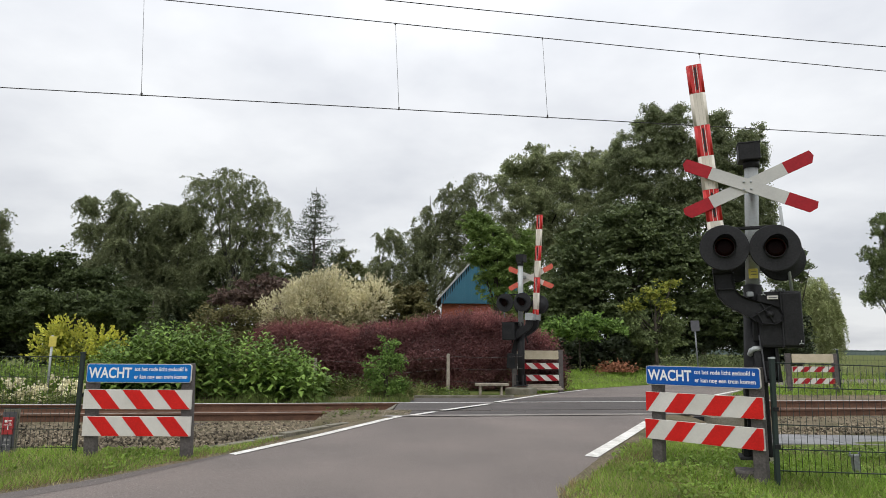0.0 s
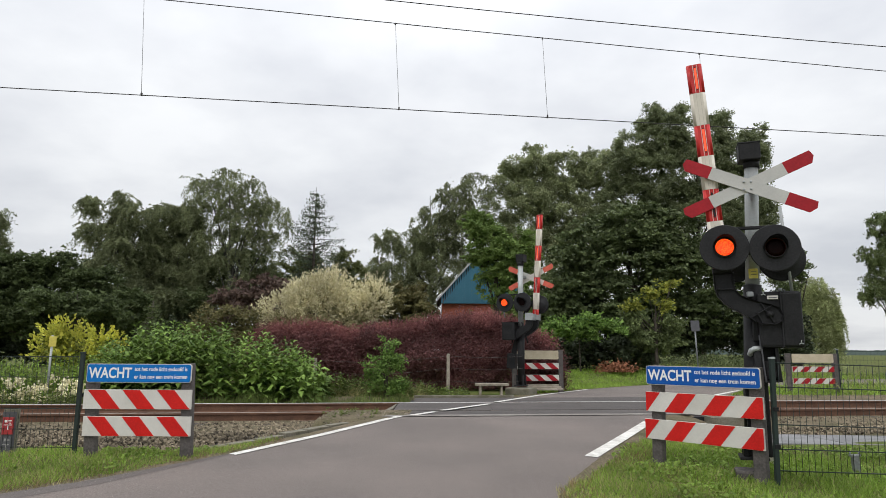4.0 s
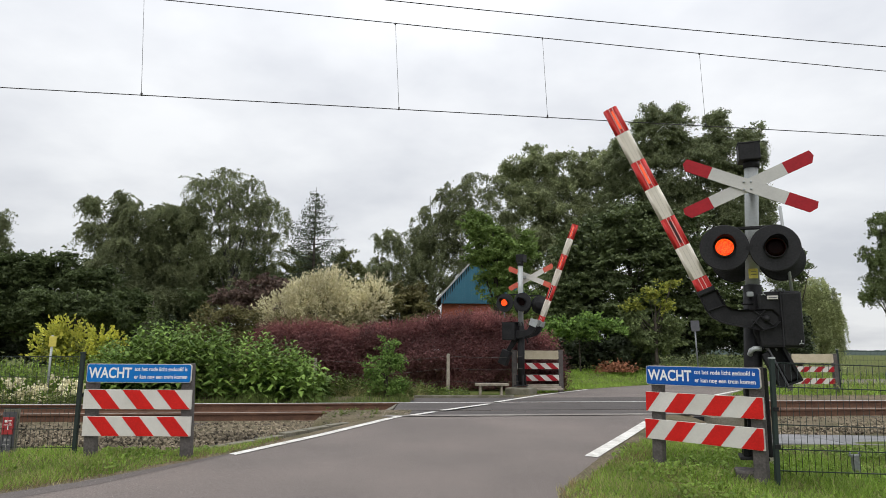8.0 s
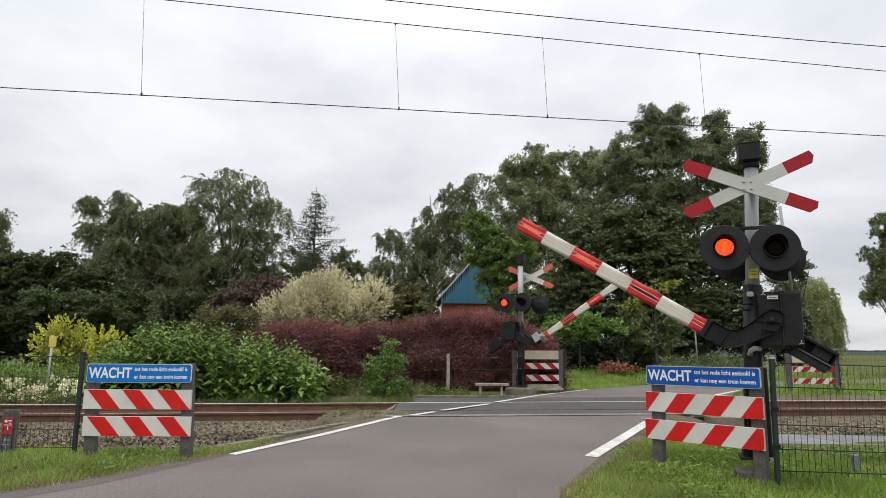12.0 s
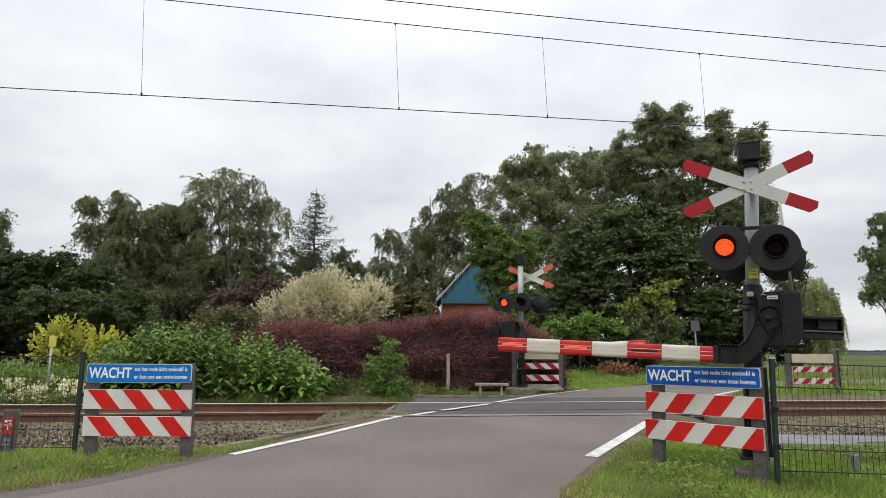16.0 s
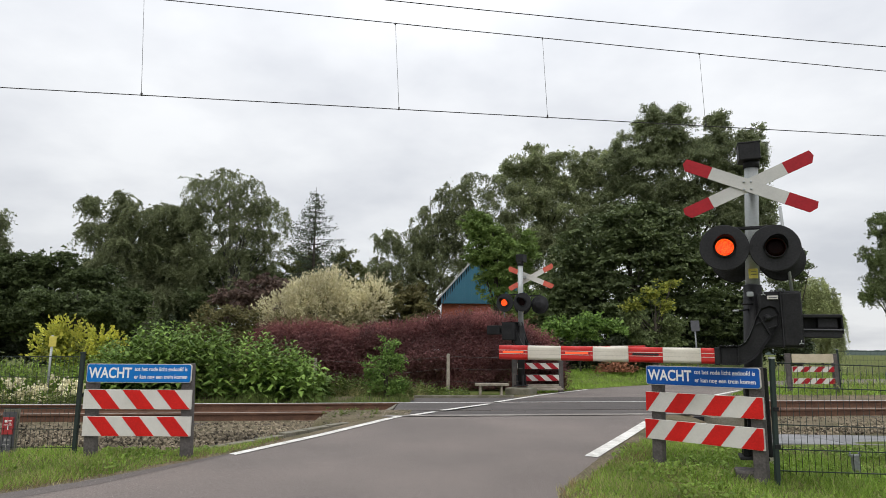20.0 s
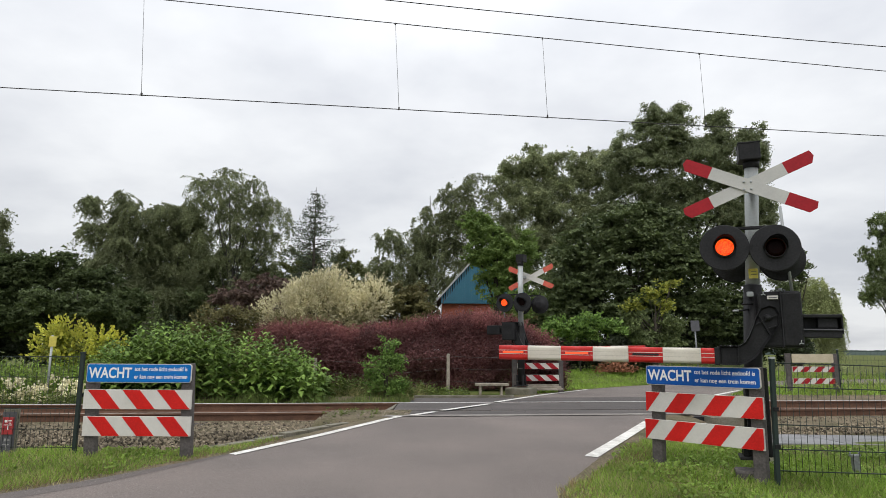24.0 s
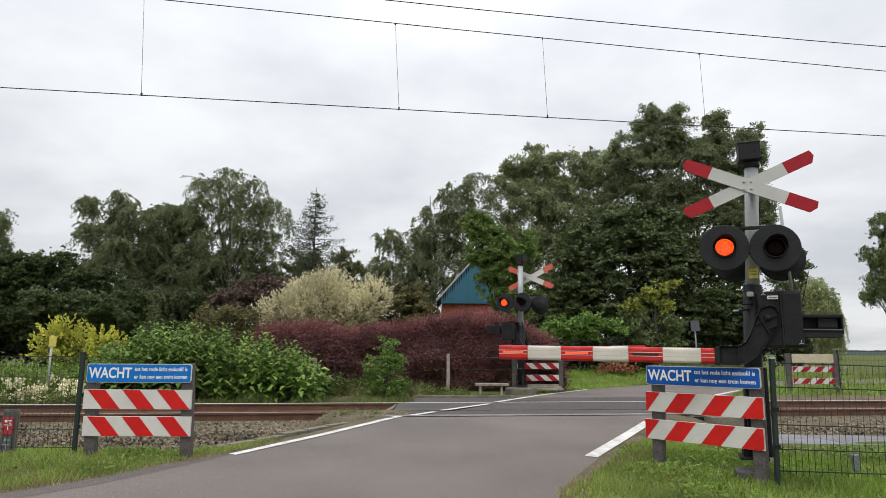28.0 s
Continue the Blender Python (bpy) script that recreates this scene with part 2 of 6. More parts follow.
M["leaf_wood"] = leaf_mat("leaf_wood", (0.118, 0.152, 0.060), (0.052, 0.072, 0.030), 0.3)
M["leaf_green"] = leaf_mat("leaf_moss", (0.185, 0.20, 0.078), (0.092, 0.108, 0.042), 0.3)
M["leaf_ash"] = leaf_mat("leaf_ash", (0.38, 0.41, 0.21), (0.18, 0.215, 0.11), 0.4, 0.5, 0.4)
M["leaf_stalk"] = leaf_mat("leaf_stalk", (0.26, 0.385, 0.085), (0.075, 0.135, 0.03), 0.25, 0.65)
M["weed"] = leaf_mat("leaf_weed", (0.185, 0.24, 0.06), (0.075, 0.105, 0.032), 0.25)
M["leaf_copper"] = leaf_mat("leaf_copper", (0.165, 0.112, 0.09), (0.08, 0.055, 0.047), 0.2)
M["leaf_white"] = leaf_mat("leaf_white", (0.80, 0.74, 0.53), (0.46, 0.43, 0.24), 0.2)
# Olive inner leaves of the variegated bush, darkened by shadow put into the colour.
M["leaf_cream"] = leaf_mat("leaf_cream", (0.48, 0.44, 0.25), (0.17, 0.17, 0.075), 0.2)
M["leaf_brown"] = leaf_mat("leaf_olive", (0.2, 0.175, 0.075), (0.1, 0.1, 0.042), 0.2)
M["leaf_conifer"] = leaf_mat("leaf_conifer", (0.13, 0.16, 0.1), (0.065, 0.085, 0.055), 0.1)
M["leaf_willow"] = leaf_mat("leaf_willow", (0.50, 0.54, 0.27), (0.30, 0.34, 0.16), 0.35)
# Bluish haze of distance is mixed into this base colour.
M["far_wood"] = mat("far_wood_haze", (0.13, 0.17, 0.16), 0.95, 0.2, 0.05, 0.0, 1, second=(0.10, 0.13, 0.13))
M["grass"] = leaf_mat("grass_blade", (0.32, 0.465, 0.078), (0.14, 0.225, 0.04), 0.3)
M["brown_weed"] = leaf_mat("brown_weed", (0.27, 0.17, 0.10), (0.13, 0.095, 0.05), 0.25)
M["grass_dry"] = leaf_mat("grass_dry", (0.46, 0.41, 0.2), (0.22, 0.22, 0.085), 0.3)
M["flower"] = leaf_mat("flower_white", (0.84, 0.79, 0.57), (0.58, 0.54, 0.33), 0.2)


# ---------------------------------------------------------------- mesh helpers
def part(name, bm, material, parent=None, label="", at=None):
    """Links a bmesh or mesh as one object under a thing or a part."""
    if isinstance(bm, bpy.types.Mesh):
        me = bm
    else:
        me = bpy.data.meshes.new(name)
        bm.normal_update()
        bm.to_mesh(me)
        bm.free()
    if material is not None and not me.materials:
        me.materials.append(M[material])
    ob = new(name, me)
    if parent is not None:
        ob.parent = parent
    if at is not None:
        ob.matrix_basis = at
    if label:
        ob["label"] = label
    return ob


def root(name, m, label, category, group="", kind=""):
    ob = new(name)
    ob.empty_display_size = 0.2
    ob.matrix_basis = m
    return tagged(ob, label, category, group, kind)


def add_box(bm, cx, cy, cz, sx, sy, sz, bevel=0.0, m=None):
    r = bmesh.ops.create_cube(bm, size=1.0)
    mm = Matrix.Translation((cx, cy, cz)) @ Matrix.Diagonal((sx, sy, sz, 1))
    if m is not None:
        mm = m @ mm
    bmesh.ops.transform(bm, matrix=mm, verts=r["verts"])
    if bevel:
        es = {e for v in r["verts"] for e in v.link_edges}
        bmesh.ops.bevel(bm, geom=list(es), offset=bevel, segments=2, affect="EDGES", profile=0.6)


def box(cx, cy, cz, sx, sy, sz, bevel=0.0, m=None):
    bm = bmesh.new()
    add_box(bm, cx, cy, cz, sx, sy, sz, bevel, m)
    return bm


def add_tube(bm, pts, radii, sides=10, cap=True):
    """A round bar along points."""
    pts = [Vector(p) for p in pts]
    if isinstance(radii, (int, float)):
        radii = [radii] * len(pts)
    rings = []
    for i, p in enumerate(pts):
        d = (pts[min(i + 1, len(pts) - 1)] - pts[max(i - 1, 0)]).normalized()
        a = d.orthogonal().normalized() if abs(d.z) > 0.9 else d.cross(Vector((0, 0, 1))).normalized()
        if abs(d.z) > 0.9:
            a = (Vector((1, 0, 0)) - d * d.x).normalized()
        b = d.cross(a)
        rings.append([bm.verts.new(p + radii[i] * (a * math.cos(2 * math.pi * k / sides) + b * math.sin(2 * math.pi * k / sides))) for k in range(sides)])
    for r0, r1 in zip(rings, rings[1:]):
        for k in range(sides):
            f = bm.faces.new((r0[k], r0[(k + 1) % sides], r1[(k + 1) % sides], r1[k]))
            f.smooth = True
    if cap:
        bm.faces.new(list(reversed(rings[0])))
        bm.faces.new(rings[-1])


def tube(pts, radii, sides=10):
    bm = bmesh.new()
    add_tube(bm, pts, radii, sides)
    return bm


def plate(poly, y0, y1, bevel=0.0):
    """A polygon in x and z, thick from y0 to y1."""
    bm = bmesh.new()
    a = [bm.verts.new((x, y0, z)) for x, z in poly]
    b = [bm.verts.new((x, y1, z)) for x, z in poly]
    n = len(poly)
    bm.faces.new(a)
    bm.faces.new(list(reversed(b)))
    for i in range(n):
        bm.faces.new((a[i], b[i], b[(i + 1) % n], a[(i + 1) % n]))
    bmesh.ops.recalc_face_normals(bm, faces=bm.faces)
    if bevel:
        bmesh.ops.bevel(bm, geom=list(bm.edges), offset=bevel, segments=1, affect="EDGES")
    return bm


def lathe(profile, sides=32):
    """Turns (radius, depth) pairs round the y axis."""
    bm = bmesh.new()
    rings = []
    for r, d in profile:
        rings.append([bm.verts.new((r * math.cos(2 * math.pi * k / sides), d, r * math.sin(2 * math.pi * k / sides))) for k in range(sides)])
    for r0, r1 in zip(rings, rings[1:]):
        for k in range(sides):
            f = bm.faces.new((r0[k], r0[(k + 1) % sides], r1[(k + 1) % sides], r1[k]))
            f.smooth = True
    bm.faces.new(rings[0])
    bm.faces.new(rings[-1])
    bmesh.ops.recalc_face_normals(bm, faces=bm.faces)
    return bm


def lettering(text, size, material, parent, at, width=None):
    cu = bpy.data.curves.new("lettering", "FONT")
    cu.body, cu.size, cu.extrude, cu.align_x, cu.align_y = text, size, 0.001, "LEFT", "CENTER"
    cu.offset = size * (0.024 if text.isupper() else 0.017)
    ob = bpy.data.objects.new("lettering", cu)
    scene.collection.objects.link(ob)
    me = bpy.data.meshes.new_from_object(ob.evaluated_get(bpy.context.evaluated_depsgraph_get()))
    bpy.data.objects.remove(ob)
    if width:
        xs = [v.co.x for v in me.vertices]
        k = width / (max(xs) - min(xs))
        me.transform(Matrix.Diagonal((k, 1, 1, 1)))
    me.materials.clear()
    return part("lettering", me, material, parent, "white lettering", at)


def quad_mesh(name, verts, material):
    """One mesh of loose leaves, verts: (n, corners, 3)."""
    n, c = verts.shape[:2]
    me = bpy.data.meshes.new(name)
    me.vertices.add(n * c)
    me.vertices.foreach_set("co", np.ascontiguousarray(verts, dtype=np.float32).ravel())
    me.loops.add(n * c)
    me.loops.foreach_set("vertex_index", np.arange(n * c, dtype=np.int32))
    me.polygons.add(n)
    me.polygons.foreach_set("loop_start", np.arange(0, n * c, c, dtype=np.int32))
    me.polygons.foreach_set("loop_total", np.full(n, c, dtype=np.int32))
    me.update(calc_edges=True)
    me.materials.append(M[material])
    return me


# ---------------------------------------------------------------- lie of the land
SLOPE = 0.126          # the track recedes to the east


def track_s(x, y):
    """Distance across the track from its centre line."""
    return (y - SLOPE * x - 12.18) * 0.992


def road_z(x, y):
    s = track_s(x, y)
    return -0.05 * max(0.0, -s - 2.0) if s < 0 else -0.012 * max(0.0, s - 3.0)


def along(x, s):
    """The y at which the line at distance s across the track passes x."""
    return 12.18 + SLOPE * x + s / 0.992


def smooth(a, b, v):
    k = min(1.0, max(0.0, (v - a) / (b - a)))
    return k * k * (3 - 2 * k)


LEFT_EDGE = [(-24.0, -15.0), (-12.0, -3.2), (-5.2, 4.2), (-3.72, 5.58), (-3.25, 6.04), (-2.77, 6.7), (-2.32, 7.3), (-1.62, 8.55), (-0.88, 9.96), (0.08, 11.56), (2.1, 15.13), (3.9, 18.03), (6.3, 20.9), (10.0, 24.0), (16.0, 27.5), (26.0, 32.0)]
RIGHT_EDGE = [(-19.0, -19.5), (-7.0, -7.5), (-0.6, 1.0), (0.4, 3.2), (0.62, 4.4), (0.80, 5.1), (1.02, 5.8), (1.42, 6.75), (2.3, 8.25), (3.25, 9.95), (4.15, 11.4), (6.5, 15.1), (8.4, 17.9), (10.5, 19.6), (13.5, 21.5), (18.5, 24.0), (28.0, 28.0)]


def cut_edge(edge, s_end=None, s_start=None):
    """The part of a road edge before or after a distance across the track, 14 points long."""
    pts = []
    for (ax, ay), (bx, by) in zip(edge, edge[1:]):
        for k in range(40):
            u = k / 40
            pts.append((ax + (bx - ax) * u, ay + (by - ay) * u))
    pts.append(edge[-1])
    keep = [q for q in pts if (s_end is None or track_s(*q) <= s_end) and (s_start is None or track_s(*q) >= s_start)]
    step = [0.0]
    for a, b in zip(keep, keep[1:]):
        step.append(step[-1] + math.dist(a, b))
    lim = s_end if s_end is not None else s_start
    i = -1 if s_end is not None else 0
    keep[i] = (keep[i][0], along(keep[i][0], lim))
    return [(float(np.interp(step[-1] * j / 29, step, [q[0] for q in keep])), float(np.interp(step[-1] * j / 29, step, [q[1] for q in keep]))) for j in range(30)]


def road_side(x, y):
    """Positive outside the road, in metres."""
    best = 9e9
    inside = False
    poly = LEFT_EDGE + RIGHT_EDGE[::-1]
    for (ax, ay), (bx, by) in zip(poly, poly[1:] + poly[:1]):
        dx, dy = bx - ax, by - ay
        k = max(0.0, min(1.0, ((x - ax) * dx + (y - ay) * dy) / (dx * dx + dy * dy)))
        best = min(best, math.hypot(x - ax - k * dx, y - ay - k * dy))
        if (ay > y) != (by > y) and x < (bx - ax) * (y - ay) / (by - ay) + ax:
            inside = not inside
    return -best if inside else best


_E = np.array(LEFT_EDGE + RIGHT_EDGE[::-1])
_F = np.roll(_E, -1, axis=0)


def road_sides(x, y):
    """road_side for many points at once."""
    d = _F - _E
    k = ((x[:, None] - _E[:, 0]) * d[:, 0] + (y[:, None] - _E[:, 1]) * d[:, 1]) / (d ** 2).sum(1)
    k = np.clip(k, 0, 1)
    dist = np.hypot(x[:, None] - _E[:, 0] - k * d[:, 0], y[:, None] - _E[:, 1] - k * d[:, 1]).min(1)
    with np.errstate(divide="ignore", invalid="ignore"):
        hit = ((_E[:, 1] > y[:, None]) != (_F[:, 1] > y[:, None])) & (x[:, None] < d[:, 0] * (y[:, None] - _E[:, 1]) / d[:, 1] + _E[:, 0])
    return np.where(hit.sum(1) % 2 == 1, -dist, dist)


def ground_z(x, y, out=None):
    s, z = track_s(x, y), road_z(x, y)
    out = road_side(x, y) if out is None else out
    # the track bed dips a little beside the road
    bed = smooth(-4.6, -3.4, s) * (1 - smooth(1.6, 2.4, s))
    z -= 0.17 * bed * smooth(0.1, 0.7, out)
    z += 0.02 * noise.noise((x * 0.8, y * 0.8, 0)) * smooth(0.0, 0.5, out)
    if out < 0.0:
        z -= 0.03 * smooth(0.0, 0.15, -out)
    # hollow below the crossing deck
    if -2.2 < x < 7.6:
        z -= 0.2 * smooth(-1.72, -1.5, s) * (1 - smooth(1.6, 1.85, s)) * (1 - smooth(0.3, 0.7, out))
    if s > 4:
        z += 0.35 * smooth(4, 12, s) * (1 - smooth(30, 60, s)) * smooth(0.2, 5.0, out) * (1 - smooth(12, 22, x))
    return z


def build_ground():
    xs = np.unique(np.concatenate([np.linspace(-7, 9, 109), np.linspace(-34, 40, 75), np.linspace(-150, 150, 31), np.array([-3000, -1200, -500, 500, 1200, 3000])]))
    ys = np.unique(np.concatenate([np.linspace(3.5, 19, 111), np.linspace(-12, 60, 49), np.linspace(60, 220, 11), np.array([-400, -60, 400, 900, 3500])]))
    bm = bmesh.new()
    near = {}
    for y in ys:
        near[y] = road_sides(xs, np.full(len(xs), y))
    g = [[bm.verts.new((x, y, ground_z(x, y, near[y][i]) if (-60 < x < 60 and -20 < y < 90) else road_z(0, min(y, 30)) - 0.02)) for i, x in enumerate(xs)] for y in ys]
    for j in range(len(ys) - 1):
        for i in range(len(xs) - 1):
            f = bm.faces.new((g[j][i], g[j][i + 1], g[j + 1][i + 1], g[j + 1][i]))
            f.smooth = True
            s = track_s((xs[i] + xs[i + 1]) / 2, (ys[j] + ys[j + 1]) / 2)
            # bare ground along the track and the road's edge
            f.material_index = 1 if -60 < xs[i] < 60 and (-4.1 < s < 2.7 or (-0.6 < near[ys[j]][i] < 0.16 and ys[j] < 16)) else 0
    ob = tagged(part("ground", bm, "grass_soil"), "grassy ground and flat green fields", "ground", kind="structure")
    ob.data.materials.append(M["dirt"])


def strip(name, left, right, material, lift, label, category, steps=4):
    bm = bmesh.new()
    rows = []
    for (l0, r0), (l1, r1) in zip(zip(left, right), zip(left[1:], right[1:])):
        for k in range(steps):
            u = k / steps
            rows.append(((l0[0] + (l1[0] - l0[0]) * u, l0[1] + (l1[1] - l0[1]) * u), (r0[0] + (r1[0] - r0[0]) * u, r0[1] + (r1[1] - r0[1]) * u)))
    rows.append((left[-1], right[-1]))
    cols = 8
    vs = [[bm.verts.new((a[0] + (b[0] - a[0]) * c / cols, a[1] + (b[1] - a[1]) * c / cols, road_z(a[0] + (b[0] - a[0]) * c / cols, a[1] + (b[1] - a[1]) * c / cols) + lift)) for c in range(cols + 1)] for a, b in rows]
    for r0, r1 in zip(vs, vs[1:]):
        for c in range(cols):
            bm.faces.new((r0[c], r0[c + 1], r1[c + 1], r1[c])).smooth = True
    bmesh.ops.recalc_face_normals(bm, faces=bm.faces)
    if sum(f.normal.z for f in bm.faces) < 0:
        bmesh.ops.reverse_faces(bm, faces=bm.faces)
    return tagged(part(name, bm, material), label, category, kind="structure")


def line_strip(path, width, name="road_marking", lift=0.007):
    """A painted line along points, a little above the road."""
    left, right = [], []
    for i, p in enumerate(path):
        a, b = path[max(0, i - 1)], path[min(len(path) - 1, i + 1)]
        d = Vector((b[0] - a[0], b[1] - a[1])).normalized()
        left.append((p[0] - d.y * width / 2, p[1] + d.x * width / 2))
        right.append((p[0] + d.y * width / 2, p[1] - d.x * width / 2))
    return strip(name, left, right, "white_paint", lift, "white painted road edge line, slightly worn", "road marking", 3)


# ---------------------------------------------------------------- ground, road, track
build_ground()
strip("road", cut_edge(LEFT_EDGE, s_end=-1.76), cut_edge(RIGHT_EDGE, s_end=-1.76), "asphalt", 0.0, "worn grey asphalt road up to the crossing", "road", 2)
strip("road", cut_edge(LEFT_EDGE, s_start=1.91), cut_edge(RIGHT_EDGE, s_start=1.91), "asphalt", 0.0, "worn grey asphalt road beyond the crossing", "road", 2)
strip("road", [(-12.0, -3.2), (-5.2, 4.2), (-3.72, 5.58), (-3.25, 6.04), (-2.77, 6.7), (-2.36, 7.25)], [(-11.6, -3.4), (-4.95, 4.05), (-3.53, 5.43), (-3.08, 5.93), (-2.66, 6.62), (-2.335, 7.22)], "asphalt_dark", 0.0025, "dark older asphalt along the road edge", "road", 3)
line_strip([(-2.30, 7.22), (-1.56, 8.45), (-0.78, 9.9)], 0.11)
line_strip([(-0.76, 9.94), (-0.66, 10.12)], 0.12)
line_strip([(-0.655, 10.13), (-0.12, 11.02)], 0.12, lift=-0.005)
line_strip([(0.0, 11.24), (0.93, 12.69)], 0.12, lift=-0.002)
strip("road_joint", [(along_x, along(along_x, -2.0)) for along_x in (-0.95, 1.0, 3.0, 4.05)], [(along_x, along(along_x, -1.77)) for along_x in (-0.85, 1.1, 3.1, 4.2)], "joint", 0.005, "pale worn mortar joint before the crossing deck", "road", 4)
line_strip([(1.08, 13.0), (2.2, 15.0), (4.0, 17.9)], 0.12)
line_strip([(1.66, 7.32), (2.35, 8.5), (3.12, 9.85)], 0.15)
line_strip([(5.4, 13.9), (8.15, 17.75)], 0.12)


def build_rail(s, z, top="steel"):
    """A flat-bottomed rail: foot, web and a polished head."""
    thing = root("rail", pose(0, 0, 0), "rusty steel rail with a polished running surface", "rail", "rails of the track", "structure")
    rail_prof = [(-0.06, -0.165), (0.06, -0.165), (0.06, -0.152), (0.012, -0.135), (0.012, -0.045), (0.034, -0.036), (0.034, -0.006), (-0.034, -0.006), (-0.034, -0.036), (-0.012, -0.045), (-0.012, -0.135), (-0.06, -0.152)]
    bm = bmesh.new()
    bt = bmesh.new()
    xs = [-70, -30, -12, -6, 0, 6, 12, 30, 70]
    rows, tops = [], []
    for x in xs:
        y = along(x, s)
        rows.append([bm.verts.new((x - SLOPE * a, y + a, z + b)) for a, b in rail_prof])
        tops.append([bt.verts.new((x - SLOPE * a, y + a, z + b)) for a, b in ((-0.034, -0.006), (-0.026, 0.0), (0.026, 0.0), (0.034, -0.006))])
    for a, b in zip(rows, rows[1:]):
        for k in range(len(rail_prof)):
            bm.faces.new((a[k], a[(k + 1) % len(rail_prof)], b[(k + 1) % len(rail_prof)], b[k]))
    for a, b in zip(tops, tops[1:]):
        for k in range(3):
            bt.faces.new((a[k], a[k + 1], b[k + 1], b[k]))
    bmesh.ops.recalc_face_normals(bm, faces=bm.faces)
    part("rail_body", bm, "rust", thing)
    part("running_surface", bt, top, thing, "polished steel running surface")


build_rail(0.76, 0.0)
build_rail(-0.765, -0.03, "steel_dull")

# sleepers at both sides of the crossing
sleeper_me = bpy.data.meshes.new("sleeper")
_b = box(0, 0, 0, 0.25, 2.5, 0.18, 0.02)
_b.to_mesh(sleeper_me)
_b.free()
sleeper_me.materials.append(M["concrete"])
for i in list(range(-20, -3)) + list(range(10, 34)):
    x = i * 0.6
    so = tagged(part("sleeper", sleeper_me, None, None, "", pose(x, along(x, 0), -0.272, 0, 0, 7.2)), "grey concrete sleeper bedded in ballast", "sleeper", "sleepers of the track")

# crossing deck of rubber panels between and beside the rails
deck = root("crossing_deck", pose(0, 0, 0), "dark grey rubber panels of the crossing deck", "crossing deck", kind="structure")


def deck_row(s0, s1, x0, x1, z0, z1, material="rubber", step=1.2):
    n = max(1, round((x1 - x0) / step))
    for i in range(n):
        a, b = x0 + (x1 - x0) * i / n + 0.0025, x0 + (x1 - x0) * (i + 1) / n - 0.0025
        bm = bmesh.new()
        top = [bm.verts.new((x, along(x, s), z)) for x, s, z in ((a, s0, z0), (b, s0, z0), (b, s1, z1), (a, s1, z1))]
        low = [bm.verts.new((v.co.x, v.co.y, v.co.z - 0.16)) for v in top]
        bm.faces.new(top)
        bm.faces.new(low[::-1])
        for k in range(4):
            bm.faces.new((top[k], low[k], low[(k + 1) % 4], top[(k + 1) % 4]))
        part("panel", bm, material, deck)


deck_row(-1.75, -0.815, -0.58, 5.5, -0.012, -0.024, step=1.8)
deck_row(-0.70, 0.69, -0.86, 6.2, -0.026, -0.007, step=1.8)
deck_row(0.81, 1.9, -0.58, 7.2, -0.006, 0.004, step=1.8)
deck_row(-2.2, -1.76, 4.35, 5.2, -0.03, -0.03, "concrete_old", 0.85)
# Darker concrete here gives the edge beam its shaded face by colour.
deck_row(1.93, 2.05, -0.62, 1.6, 0.05, 0.05, "concrete_old", 1.11)
bm = bmesh.new()
a = [bm.verts.new((p[0], along(p[0], p[1]), p[2])) for p in ((-1.14, 0.68, -0.15), (-1.2, -0.2, -0.17), (-0.90, -0.2, -0.03), (-0.875, 0.68, -0.005))]
b = [bm.verts.new((v.co.x, v.co.y, v.co.z - 0.1)) for v in a]
bm.faces.new(a)
bm.faces.new(b[::-1])
for k in range(4):
    bm.faces.new((a[k], b[k], b[(k + 1) % 4], a[(k + 1) % 4]))
part("end_ramp", bm, "concrete_old", deck, "bevelled concrete end ramp")

# Black sheet added below the panels so that their gaps look shaded.
bm = bmesh.new()
_c = [(-0.5, -1.9), (5.4, -1.9), (7.1, 2.0), (-0.7, 2.0)]
_t = [bm.verts.new((x, along(x, q), -0.052)) for x, q in _c]
_l = [bm.verts.new((v.co.x, v.co.y, -0.2)) for v in _t]
bm.faces.new(_t)
bm.faces.new(_l[::-1])
for k in range(4):
    bm.faces.new((_t[k], _l[k], _l[(k + 1) % 4], _t[(k + 1) % 4]))
part("deck_bed", bm, "black_matt", deck, "added black sheet that keeps the panel gaps dark")
# thin concrete edging between verge and road
edge_th = root("road_edging", pose(0, 0, 0), "flat weathered concrete edging beside the road", "edging", kind="structure")
for k in range(6):
    x, y = -2.72 + 0.235 * k, 7.75 + 0.37 * k
    part("edging_stone", box(0, 0, 0, 0.13, 0.425, 0.1, 0.008), "concrete_old", edge_th, "", pose(x, y, road_z(x, y) - 0.074 - 0.006 * (k % 3), 1.0 - k % 2, 2 - k % 3, -32.4 + 1.5 * (k % 2)))

